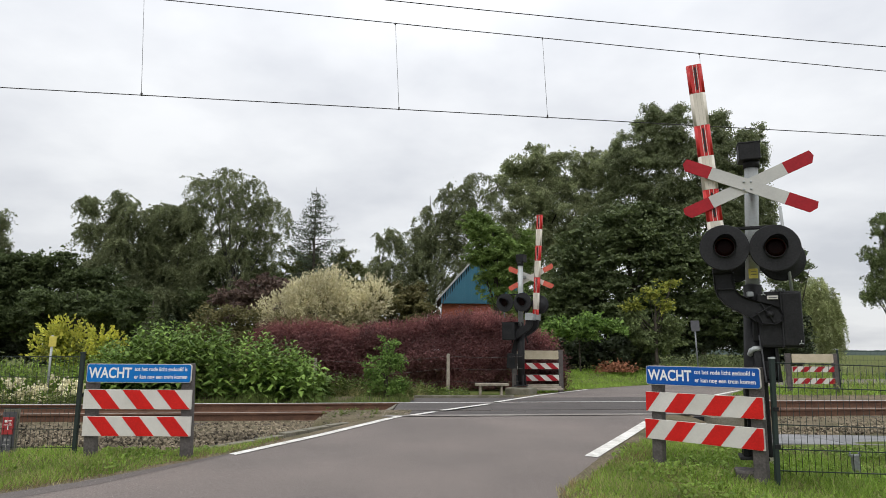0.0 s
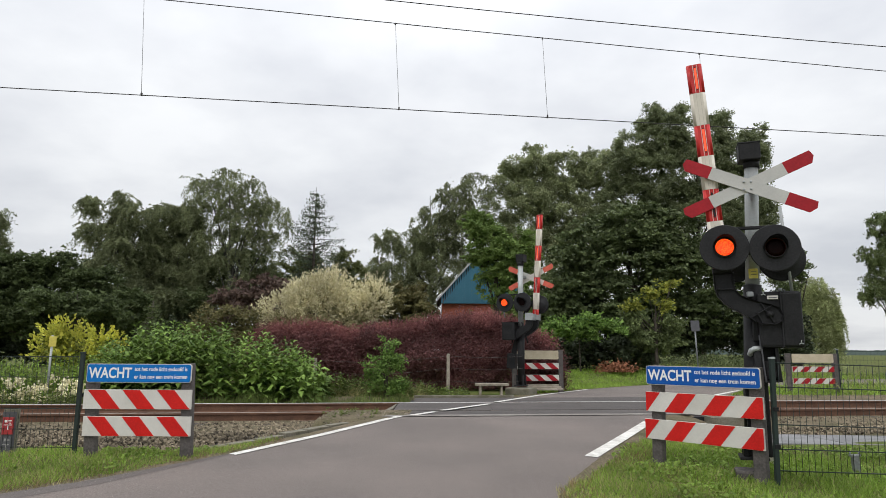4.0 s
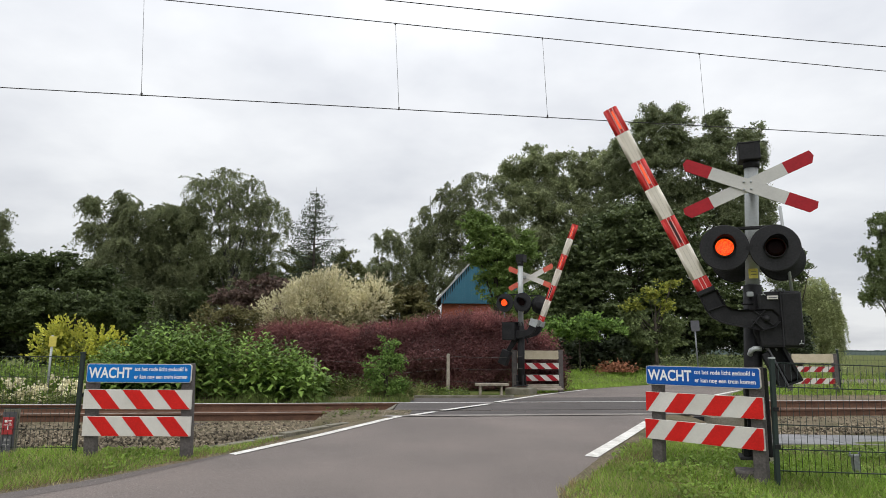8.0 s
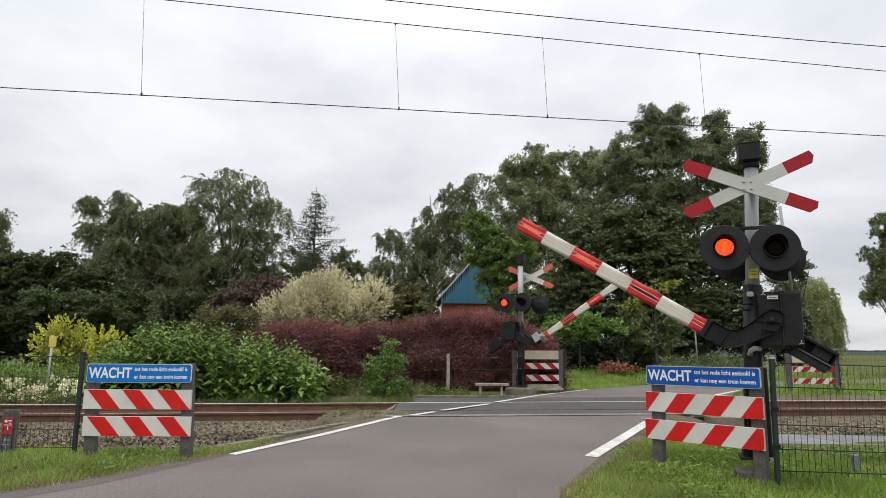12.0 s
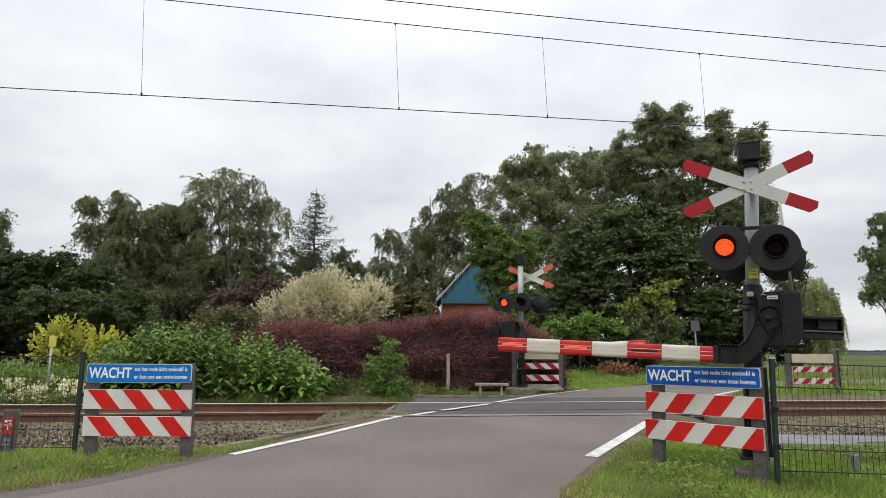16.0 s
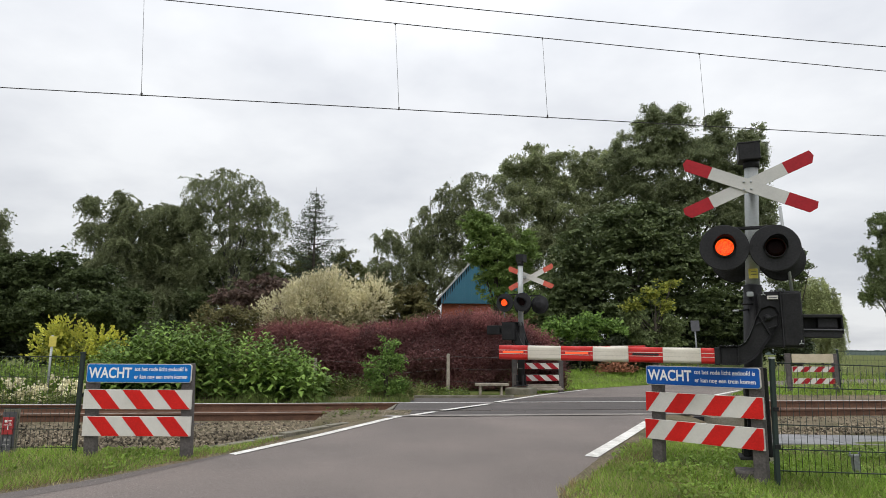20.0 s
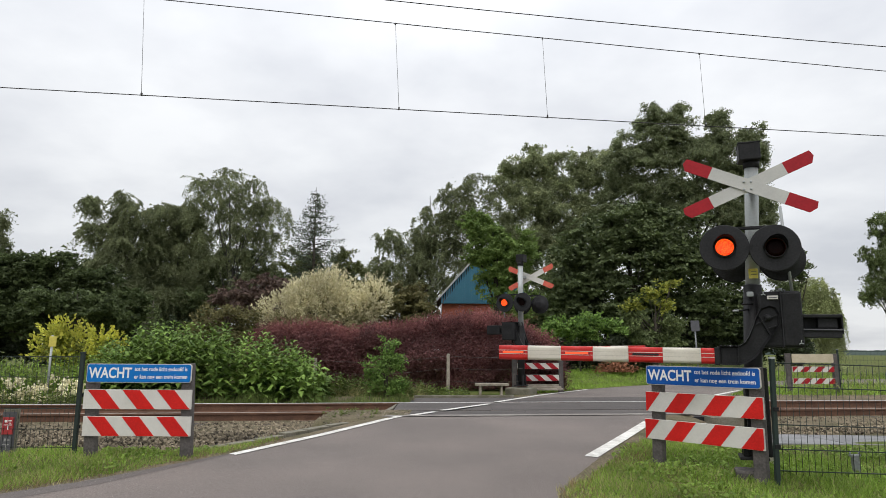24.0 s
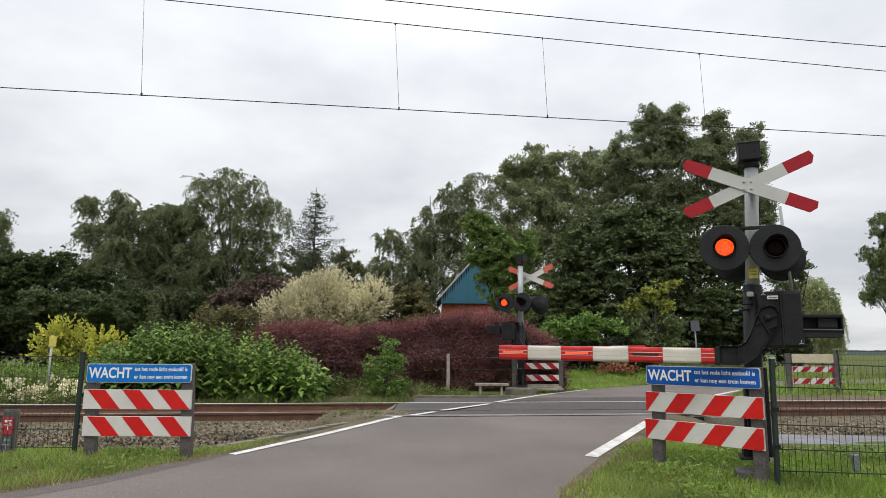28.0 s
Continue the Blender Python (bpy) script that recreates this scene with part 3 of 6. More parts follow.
# ballast: one bed and loose stones
def build_ballast():
    rng = np.random.default_rng(7)
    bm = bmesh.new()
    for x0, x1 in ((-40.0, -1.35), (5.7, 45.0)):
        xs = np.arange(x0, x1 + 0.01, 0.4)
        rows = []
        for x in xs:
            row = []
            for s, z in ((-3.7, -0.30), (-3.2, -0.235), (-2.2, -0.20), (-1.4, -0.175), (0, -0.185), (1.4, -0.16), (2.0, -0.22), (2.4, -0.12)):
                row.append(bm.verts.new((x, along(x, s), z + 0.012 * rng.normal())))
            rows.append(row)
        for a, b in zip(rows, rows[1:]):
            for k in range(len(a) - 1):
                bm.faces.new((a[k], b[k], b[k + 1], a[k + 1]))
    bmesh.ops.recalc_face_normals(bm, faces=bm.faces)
    tagged(part("ballast_bed", bm, "ballast_bed"), "near-black bed under the ballast, shade of the gaps in its colour", "ballast", kind="structure")
    # stones: distorted octahedra
    base = np.array([[1, 0, 0], [-1, 0, 0], [0, 1, 0], [0, -1, 0], [0, 0, 1], [0, 0, -1]], float)
    tri = np.array([[0, 2, 4], [2, 1, 4], [1, 3, 4], [3, 0, 4], [2, 0, 5], [1, 2, 5], [3, 1, 5], [0, 3, 5]])
    V, Fc, n = [], [], 0
    for x0, x1, s0, s1, count in ((-13.5, -1.0, -3.6, -0.9, 19000), (4.6, 15.0, -3.0, -0.9, 9000), (-12, -1.7, -0.6, 0.6, 900)):
        for _ in range(count):
            x = rng.uniform(x0, x1)
            s = rng.uniform(s0, s1)
            if x > 0 and s < -1.75 and x < 6.6 and s > -2.35:
                continue
            z = -0.19 - 0.05 * max(0, -s - 2.6) + (0.0 if s < -0.9 else 0.0)
            r = rng.uniform(0.014, 0.038)
            R = np.array(Euler(rng.uniform(0, 6.28, 3)).to_matrix())
            v = (base * rng.uniform(0.65, 1.15, (6, 1)) * r * np.array([1.1, 0.95, 0.8])) @ R.T + (x, along(x, s), z + r * 0.35)
            V.append(v)
            Fc.append(tri + n)
            n += 6
    me = bpy.data.meshes.new("ballast_stones")
    me.from_pydata(np.concatenate(V).tolist(), [], np.concatenate(Fc).tolist())
    tagged(part("ballast_stones", me, "stone"), "loose grey and brown ballast stones beside the rails", "ballast", kind="stuff")


build_ballast()


def crossing_shoulder():
    """Gravel and soil heaped over the near rail beside the road."""
    rng = np.random.default_rng(17)
    bm = bmesh.new()
    rows = []
    for i in range(25):
        u = i / 24
        x = -2.15 + 1.62 * u
        row = []
        for j in range(13):
            v = j / 12
            q = -2.35 + 1.67 * v
            z = -0.30 + 0.285 * smooth(0.0, 0.16, u) * smooth(0.0, 0.30, v + 0.25 * u) + 0.010 * noise.noise((x * 9, q * 9, 1)) - (0.06 if j == 12 and u < 0.12 else 0.0)
            row.append(bm.verts.new((x, along(x, q), min(z, -0.012))))
        rows.append(row)
    for a, b in zip(rows, rows[1:]):
        for k in range(12):
            bm.faces.new((a[k], b[k], b[k + 1], a[k + 1])).smooth = True
    bmesh.ops.recalc_face_normals(bm, faces=bm.faces)
    if sum(f.normal.z for f in bm.faces) < 0:
        bmesh.ops.reverse_faces(bm, faces=bm.faces)
    tagged(part("gravel_shoulder", bm, "dirt"), "sandy gravel shoulder heaped over the rail beside the road", "gravel", kind="structure")
    base = np.array([[1, 0, 0], [-1, 0, 0], [0, 1, 0], [0, -1, 0], [0, 0, 1], [0, 0, -1]], float)
    tri = np.array([[0, 2, 4], [2, 1, 4], [1, 3, 4], [3, 0, 4], [2, 0, 5], [1, 2, 5], [3, 1, 5], [0, 3, 5]])
    V, Fc = [], []
    for k in range(420):
        u, v = rng.uniform(0.03, 1.0), rng.uniform(0.05, 1.0)
        x, q = -2.15 + 1.62 * u, -2.35 + 1.67 * v
        z = -0.30 + 0.285 * smooth(0.0, 0.16, u) * smooth(0.0, 0.30, v + 0.25 * u)
        r = rng.uniform(0.005, 0.018)
        R = np.array(Euler(rng.uniform(0, 6.28, 3)).to_matrix())
        V.append((base * rng.uniform(0.65, 1.15, (6, 1)) * r) @ R.T + (x, along(x, q), z + 0.002))
        Fc.append(tri + 6 * k)
    me = bpy.data.meshes.new("gravel_stones")
    me.from_pydata(np.concatenate(V).tolist(), [], np.concatenate(Fc).tolist())
    tagged(part("gravel_stones", me, "grit"), "loose pale gravel on the shoulder", "gravel", kind="stuff")
    # few weeds between the stones
    pts = []
    for _ in range(16):
        u, v = rng.uniform(0.05, 0.75), rng.uniform(0.1, 0.95)
        x, q = -2.15 + 1.62 * u, -2.35 + 1.67 * v
        for _ in range(int(rng.integers(12, 34))):
            h = rng.uniform(0.0, 0.09)
            pts.append((x + rng.normal() * 0.035, along(x, q) + rng.normal() * 0.03, -0.03 + h))
    tagged(part("gravel_weeds", quad_mesh("gravel_weeds", leaf_quads(rng, np.array(pts), 0.05, 0.2, -0.6, 0.28), "weed"), None), "small weeds growing in the gravel", "weeds", kind="stuff")


# concrete service path on the east side
path = root("service_path", pose(0, 0, 0), "strip of pale grey concrete slabs beside the track", "path", kind="structure")
for i in range(9):
    x = 4.2 + i * 1.0
    y = 8.95 - 0.08 * (x - 4.2)
    part("slab", box(0, 0, 0, 0.985, 1.35, 0.10, 0.008), "slab", path, "", pose(x + 0.5, y, -0.20, -2.0, 0, -4.6))
part("kerb_edge", box(0, 0, 0, 9.0, 0.10, 0.26, 0.01), "slab", path, "low concrete edge", pose(8.7, 7.87, -0.27, 0, 0, -4.6))


# ---------------------------------------------------------------- warning boards
def warning_board(m, hh, flip, label, sign_front=True, rows=((0.538, 0.0, 0.535), (0.243, 0.0, 0.535)), sign=(0.0, 1.06, 0.816), blue="blue", lean=(0.0, 0.0)):
    """Two posts, two striped boards and, on top, a blue notice. Local x along it, front at -y."""
    th = root("warning_board", m, label, "warning board", "warning boards at the crossing")
    for x, tip in zip((-0.515, 0.525) if sign_front else (-0.60, 0.60), lean):
        part("post", box(0, 0.05, 0.0, 0.12, 0.09, 1.16, 0.012), "dark_wood", th, "", pose(x, 0, 0.36, 0, tip, 0))
    for z, mid, half in rows:
        k0 = half / 0.5775
        bd = part("board", box(mid, -0.012, z, 2 * half, 0.03, 2 * hh, 0.002), "white", th, "white board with red diagonal stripes")
        for k in range(4):
            if flip:
                t0, b0 = 0.040 + 0.372 * k, 0.215 + 0.372 * k
            else:
                t0, b0 = -0.025 + 0.375 * k, -0.175 + 0.375 * k
            t0, b0, wd = t0 * k0, b0 * k0, 0.186 * k0
            poly = clip_band(((b0 - half, b0 - half + wd), (t0 - half, t0 - half + wd)), -half + 0.003, half - 0.003, hh - 0.002)
            if len(poly) >= 3:
                part("stripe", plate([(a + mid, b + z) for a, b in poly], -0.0305, -0.0275), "red" if sign_front else "red_faded", bd)
    cx, wide, sz = sign
    tall = 0.20 if sign_front else 0.22
    sg = part("notice_plate", rounded_plate(cx, sz, wide, tall, 0.028, -0.035, -0.012), "white" if sign_front else "beige_board", th, "blue notice with white border" if sign_front else "")
    if sign_front:
        k0 = wide / 1.155
        part("blue_field", rounded_plate(cx, sz, wide - 0.012, tall - 0.012, 0.024, -0.0385, -0.0345), blue, sg, "blue field")
        lettering("WACHT", 0.155, "letter", sg, pose(cx - 0.55 * k0, -0.0385, sz - 0.002, 90, 0, 0), 0.475 * k0)
        for text, z in (("tot het rode licht gedoofd is", sz + 0.043), ("er kan nog een trein komen", sz - 0.038)):
            lettering(text, 0.06, "letter", sg, pose(cx - 0.05 * k0, -0.0385, z, 90, 0, 0), 0.585 * k0)
    return th


def clip_band(band, x0, x1, hh):
    """Band between two slanted lines, cut to the board. band: (left, right) at the bottom and the top."""
    (l0, r0), (l1, r1) = band
    poly = [(l0, -hh), (r0, -hh), (r1, hh), (l1, hh)]

    def cut(p, lim, keep_low):
        out = []
        for (ax, ay), (bx, by) in zip(p, p[1:] + p[:1]):
            ia = ax <= lim if keep_low else ax >= lim
            ib = bx <= lim if keep_low else bx >= lim
            if ia:
                out.append((ax, ay))
            if ia != ib:
                k = (lim - ax) / (bx - ax)
                out.append((lim, ay + k * (by - ay)))
        return out

    return cut(cut(poly, x0, False) if poly else [], x1, True) if poly else []


def rounded_plate(cx, cz, w, h, r, y0, y1):
    pts = []
    for sx, sz, a0 in ((1, 1, 0), (-1, 1, 90), (-1, -1, 180), (1, -1, 270)):
        for k in range(5):
            a = radians(a0 + 22.5 * k)
            pts.append((cx + sx * (w / 2 - r) + r * math.cos(a), cz + sz * (h / 2 - r) + r * math.sin(a)))
    return plate(pts, y0, y1)


HEK_LABEL = "red and white striped boards below a blue notice on posts"
warning_board(pose(-3.30, 7.05, -0.085, 0, 0, 0), 0.103, True, HEK_LABEL, rows=((0.555, -0.002, 0.583), (0.273, 0.012, 0.580)), sign=(0.0, 1.137, 0.834), blue="blue_vivid", lean=(-3.2, -2.2))
warning_board(pose(2.66, 6.64, -0.075, 0, 0, -47.0), 0.103, False, HEK_LABEL, rows=((0.553, -0.003, 0.612), (0.265, -0.020, 0.614)), sign=(0.004, 1.195, 0.834), lean=(2.0, 0.5))
warning_board(pose(2.43, 16.35, 0.11, 0, 0, 6), 0.074, True, "weathered striped boards with a grey top board on posts", False)
warning_board(pose(9.5, 16.5, 0.06, 0, 0, 0), 0.070, False, "striped boards with a plain beige top board, on posts", False)


# ---------------------------------------------------------------- barrier masts
BOOM_L = 2.235


def signal_lamp(parent, x, y, z, face, tilt):
    """A round black backboard with a hooded lens. face -1: towards -y, +1: towards +y. Returns the disc that turns."""
    turn = 0 if face < 0 else 180
    head = part("signal_head", lathe([(0.222, 0.0), (0.228, 0.006), (0.228, 0.022), (0.212, 0.03), (0.16, 0.035), (0.13, 0.09), (0.06, 0.11)], 40), "black_matt", parent, "round black signal head with a red lens", pose(x, y, z, tilt, 0, turn))
    rim = lathe([(0.102, 0.0), (0.102, -0.03), (0.088, -0.03), (0.088, 0.0)], 36)
    part("lens_ring", rim, "black", head)
    bm = bmesh.new()
    rows = []
    for d in (0.0, -0.09, -0.2):
        row = []
        for k in range(17):
            a = radians(-8 + 196 * k / 16)
            row.append(bm.verts.new((0.104 * math.cos(a), d * (0.35 + 0.65 * max(0.0, math.sin(a))), 0.104 * math.sin(a))))
        rows.append(row)
    for a, b in zip(rows, rows[1:]):
        for k in range(16):
            bm.faces.new((a[k], a[k + 1], b[k + 1], b[k])).smooth = True
    bmesh.ops.solidify(bm, geom=list(bm.faces), thickness=0.004)
    part("hood", bm, "black_matt", head)
    # lens disc: led side and dark side, it turns on its upright axis
    bm = lathe([(0.003, -0.008), (0.055, -0.0075), (0.084, -0.004), (0.084, 0.004), (0.055, 0.0075), (0.003, 0.008)], 28)
    me = bpy.data.meshes.new("lens")
    bm.to_mesh(me)
    bm.free()
    me.materials.append(M["led"])
    me.materials.append(M["lens_dark"])
    for p in me.polygons:
        p.material_index = 0 if p.center.y < -0.001 else 1
    disc = part("lens", me, None, head, "red led lens", pose(0, -0.022, 0))
    return disc


def boom_section(x0, x1, h, d):
    b = bmesh.new()
    add_box(b, (x0 + x1) / 2, 0, 0, x1 - x0, d, h)
    es = [e for e in b.edges if abs(e.verts[0].co.x - e.verts[1].co.x) > 0.01]
    bmesh.ops.bevel(b, geom=es, offset=0.03, segments=4, affect="EDGES", profile=0.5)
    for f in b.faces:
        f.smooth = abs(f.normal.x) < 0.5 and max(abs(f.normal.y), abs(f.normal.z)) < 0.999
    return b


def barrier_mast(m, label, cross_roll, cross_x, cross_z, rear_x, rear_z, dx, dz, length, lamp_roll, lean, block):
    """Mast with cross, two pairs of lamps, drive box and boom. Front at -y, boom towards -x."""
    th = root("barrier_mast", m, label, "level crossing mast", "masts of the crossing")
    got = {"at": (0.188 + dx, 1.456 + dz)}
    far = block == "concrete_light"
    bw = 0.62 if far else 0.24
    galv_z = 1.52 if far else 1.78

    def ax(z):
        return lean * z

    part("base_block", box(0, 0.02, -0.05, bw, bw * 0.8, 0.22, 0.03) if far else box(-0.04, 0.02, -0.13, 0.27, 0.26, 0.24, 0.02), "concrete_old" if far else block, th, "weathered base block")
    part("flange", box(0, 0, 0.11, 0.26, 0.26, 0.03, 0.008), "black", th)
    part("lower_column", tube([(0, 0, 0.1), (ax(galv_z), 0, galv_z + 0.02)], 0.085, 20), "black", th, "black painted lower column")
    for k in range(4):
        a = radians(45 + 90 * k)
        part("rib", box(0.10 * math.cos(a), 0.10 * math.sin(a), 0.24, 0.05, 0.05, 0.24, 0.01), "black", th)
    part("upper_column", tube([(ax(galv_z), 0, galv_z), (ax(3.07), 0, 3.07)], 0.066, 20), "galv", th, "galvanised upper column")
    bm = tube([(ax(3.04), 0, 3.02), (ax(3.1), 0, 3.11)], 0.078, 16)
    part("collar", bm, "black", th)
    part("bell", box(ax(3.2) - (0.012 if far else 0.03), -0.03, 3.175 if not far else 3.20, 0.205, 0.215, 0.175, 0.009), "black", th, "black bell housing")
    part("bell_lid", box(ax(3.2) - (0.012 if far else 0.03), -0.03, 3.267 if not far else 3.292, 0.215, 0.225, 0.016, 0.005), "black", th)
    part("id_plate", rounded_plate(ax(1.9), 1.91, 0.085, 0.10, 0.008, -0.080, -0.072), "yellow", th, "small yellow plate with black bars")
    for k in range(2):
        part("text_bar", box(ax(1.9) + 0.005, -0.0815, 1.93 - 0.03 * k, 0.05, 0.003, 0.004), "grey_plate", th)
    # cross of four striped arms
    hub = part("cross", box(0, 0, 0, 0.16, 0.012, 0.10, 0.004), "cross_white_backlit", th, "white cross with dark red arm ends", pose(cross_x, -0.27, cross_z, 0, cross_roll, 0))
    part("cross_bracket", box(ax(2.82), -0.15, cross_z, 0.09, 0.22, 0.06, 0.006), "galv", th)
    arm, w = 0.655, 0.063
    for k, (sgn, tilt) in enumerate(((1, 24.0), (-1, 24.0), (1, -24.0), (-1, -24.0))):
        y = -0.008 if tilt < 0 else 0.006
        am = pose(0, y, 0, 0, -tilt if sgn > 0 else -tilt, 0)
        inner = [(sgn * 0.0, -w), (sgn * 0.375, -w), (sgn * 0.375, w), (sgn * 0.0, w)]
        tip = [(sgn * 0.376, -w), (sgn * (arm - 0.045), -w), (sgn * arm, 0.0), (sgn * (arm - 0.015), w), (sgn * 0.376, w)]
        part("cross_arm", plate(inner, -0.006, 0.006), "white" if far else "cross_white_backlit", hub, "", am)
        part("cross_tip", plate(tip, -0.006, 0.006), "red_pale" if far else "red_faded", hub, "bleached red arm end" if far else "dark red arm end", am)
    for bx, bz in ((-0.035, 0.035), (0.03, 0.035), (-0.035, -0.04), (0.03, -0.04)):
        part("bolt", lathe([(0.002, -0.026), (0.011, -0.024), (0.012, -0.014)], 8), "galv", hub, "", pose(bx, 0, bz))
    # lamps in front and behind
    xc, front_z = (-0.14, 2.07) if far else (0.058, 2.133)
    part("lamp_bracket", box(xc, -0.24, front_z + 0.215, 0.62, 0.05, 0.03, 0.006), "black", th, "", pose(0, 0, 0))
    part("lamp_bracket", box(rear_x, 0.12, rear_z + 0.2, 0.62, 0.05, 0.035, 0.006), "black", th)
    discs = []
    for face, yy, zz, xo in ((-1, -0.36, front_z, xc), (1, 0.24, rear_z, rear_x)):
        for sx in (-1, 1):
            discs.append((face, sx, signal_lamp(th, xo + sx * (0.233 if far else 0.224), yy, zz - (lamp_roll * sx if face < 0 else 0), face, 0)))
        part("lamp_arm", box(xo, yy * 0.55, zz, 0.08, abs(yy) * 0.9, 0.06, 0.008), "black", th)
    got["discs"] = discs
    # drive box
    bx = part("drive_box", box(0.315, 0.06, 1.53, 0.34, 0.40, 0.42, 0.025) if far else box(0.308, 0.06, 1.442, 0.385, 0.50, 0.55, 0.032), "black", th, "black drive box", pose(dx, 0, dz))
    if far:
        part("drive_cover", box(0.30, -0.145, 1.53, 0.27, 0.012, 0.38, 0.006), "black", bx)
        part("top_plate", box(0.30, 0.05, 1.748, 0.40, 0.44, 0.016, 0.005), "black_matt", bx)
    else:
        part("drive_cover", box(0.405, -0.199, 1.442, 0.165, 0.026, 0.51, 0.012), "black", bx)
        part("seam_strip", box(0.315, -0.202, 1.442, 0.014, 0.034, 0.545, 0.005), "black_matt", bx, "raised seam of the cover")
        part("seam_hinge", tube([(0.315, -0.205, 1.715), (0.315, -0.205, 1.745)], 0.017, 10), "grey_metal", bx)
        for hx in (0.25, 0.29, 0.335, 0.36):
            part("lifting_eye", tube([(hx - 0.012, -0.12, 1.717), (hx, -0.12, 1.74), (hx + 0.012, -0.12, 1.717)], 0.006, 6), "grey_metal", bx)
    part("maker_plate", box(0.245, -0.206, 1.655, 0.095, 0.02, 0.036, 0.002), "white", bx, "small pale plate")
    part("text_bar", box(0.245, -0.2175, 1.652, 0.07, 0.003, 0.008), "grey_plate", bx)
    for hx, hz in ((0.165, 1.69), (0.462, 1.215)):
        # three-armed lock
        for k in range(3):
            a = radians(90 + 120 * k)
            part("lock_arm", tube([(hx, -0.216, hz), (hx + 0.024 * math.cos(a), -0.216, hz + 0.024 * math.sin(a))], 0.0045, 6), "galv", bx)
        part("lock_stem", tube([(hx, -0.18, hz), (hx, -0.218, hz)], 0.008, 8), "grey_metal", bx)
    if not far:
        part("side_switch", tube([(0.075, -0.11, 1.60), (-0.02, -0.13, 1.60)], 0.012, 8), "black", th)
        part("side_lamp", tube([(-0.11, -0.12, 1.535), (-0.055, -0.12, 1.537)], 0.011, 8), "galv", th, "small pale fitting")
        part("side_arm", tube([(-0.06, -0.12, 1.537), (0.06, -0.06, 1.55)], 0.009, 6), "black", th)
    part("cable_elbow", tube([(0.02, -0.10, 1.10), (0.03, -0.13, 1.14), (0.06, -0.14, 1.16), (0.12, -0.12, 1.16)], 0.026, 10), "galv", th, "pale conduit elbow")
    part("junction", box(0.06, -0.10, 1.70, 0.06, 0.05, 0.05, 0.008), "galv", th, "small pale connector")
    part("stay_rod", tube([(0.33, 0.2, 1.74), (0.36, 0.22, 2.1)] if far else [(0.485, 0.2, 1.70), (0.435, 0.2, 2.64)], 0.016, 8), "galv", th, "thin galvanised rod")
    if not far:
        part("foot_cabinet", box(0.06, 0.02, 0.55, 0.21, 0.22, 0.85, 0.015), "black", th, "narrow black lower housing")
    else:
        for rx in (0.10, -0.16):
            part("brace", tube([(rx * 0.6, 0.14, 1.62), (rx * 1.6, 0.16, 1.12)], 0.018, 8), "black", th, "thin black brace")
    # boom arm, pivot at the origin of its own space
    arm_poly = [(-0.445, -0.458), (-0.30, -0.462), (-0.217, -0.445), (-0.14, -0.395), (-0.075, -0.32), (0.02, -0.18), (0.09, -0.08), (0.10, 0.035), (0.072, 0.10), (0.018, 0.118), (-0.06, 0.09), (-0.10, 0.01), (-0.13, -0.075), (-0.175, -0.18), (-0.215, -0.24), (-0.275, -0.278), (-0.445, -0.28)]
    bm = plate(arm_poly, -0.045, 0.045)
    front = [f for f in bm.faces if f.normal.y < -0.9]
    bmesh.ops.inset_region(bm, faces=front, thickness=0.016, use_even_offset=True)
    for v in {v for f in front for v in f.verts}:
        v.co.y += 0.03
    boom = part("boom_arm", bm, "black", th, "red and white striped boom on a black crank", pose(0.188 + dx, -0.2, 1.456 + dz))
    for x0, z0, x1, z1 in ((-0.085, 0.03, 0.02, -0.17), (-0.12, -0.07, 0.085, 0.03), (-0.035, -0.115, 0.085, -0.07), (-0.275, -0.285, -0.285, -0.45)):
        dv = Vector((x1 - x0, 0, z1 - z0))
        ln = dv.length
        part("arm_rib", box(0, 0, 0, ln * 0.96, 0.026, 0.011, 0.003), "black", boom, "", pose((x0 + x1) / 2, -0.030, (z0 + z1) / 2, 0, -math.degrees(math.atan2(z1 - z0, x1 - x0)), 0))
    for k in range(6):
        part("bolt", lathe([(0.002, -0.02), (0.009, -0.018), (0.010, 0.0)], 8), "black_matt", boom, "", pose(-0.43 + 0.033 * k, -0.03, -0.268, 90, 0, 0))
    part("pivot_cap", lathe([(0.001, -0.058), (0.020, -0.056), (0.023, -0.04), (0.034, -0.036), (0.036, -0.016)], 18), "black", boom)
    cx = 0.65 if far else 0.42
    if far:
        part("counter_arm", plate([(0.0, 0.09), (0.55, 0.18), (0.55, 0.08), (0.0, -0.08)], 0.11, 0.15, 0.008), "black", boom)
        rear_crank = plate(arm_poly, 0.33, 0.38, 0.008)
        part("rear_crank", rear_crank, "black", boom, "second black crank plate behind the mast")
        part("cross_beam", box(-0.45, 0.17, -0.375, 0.16, 0.50, 0.05, 0.006), "galv", boom, "galvanised cross beam carrying the boom")
        for yy in (-0.075, 0.415):
            part("beam_cheek", box(-0.45, yy, -0.375, 0.17, 0.012, 0.20, 0.004), "galv", boom)
        part("counter_arm", plate([(-0.02, 0.05), (0.22, 0.10), (0.22, 0.06), (0.05, -0.05)], -0.13, -0.10, 0.006), "black", boom)
    else:
        part("counter_arm", plate([(0.03, 0.05), (0.25, 0.02), (0.25, -0.17), (0.05, -0.15)], 0.10, 0.16, 0.01), "black", boom)
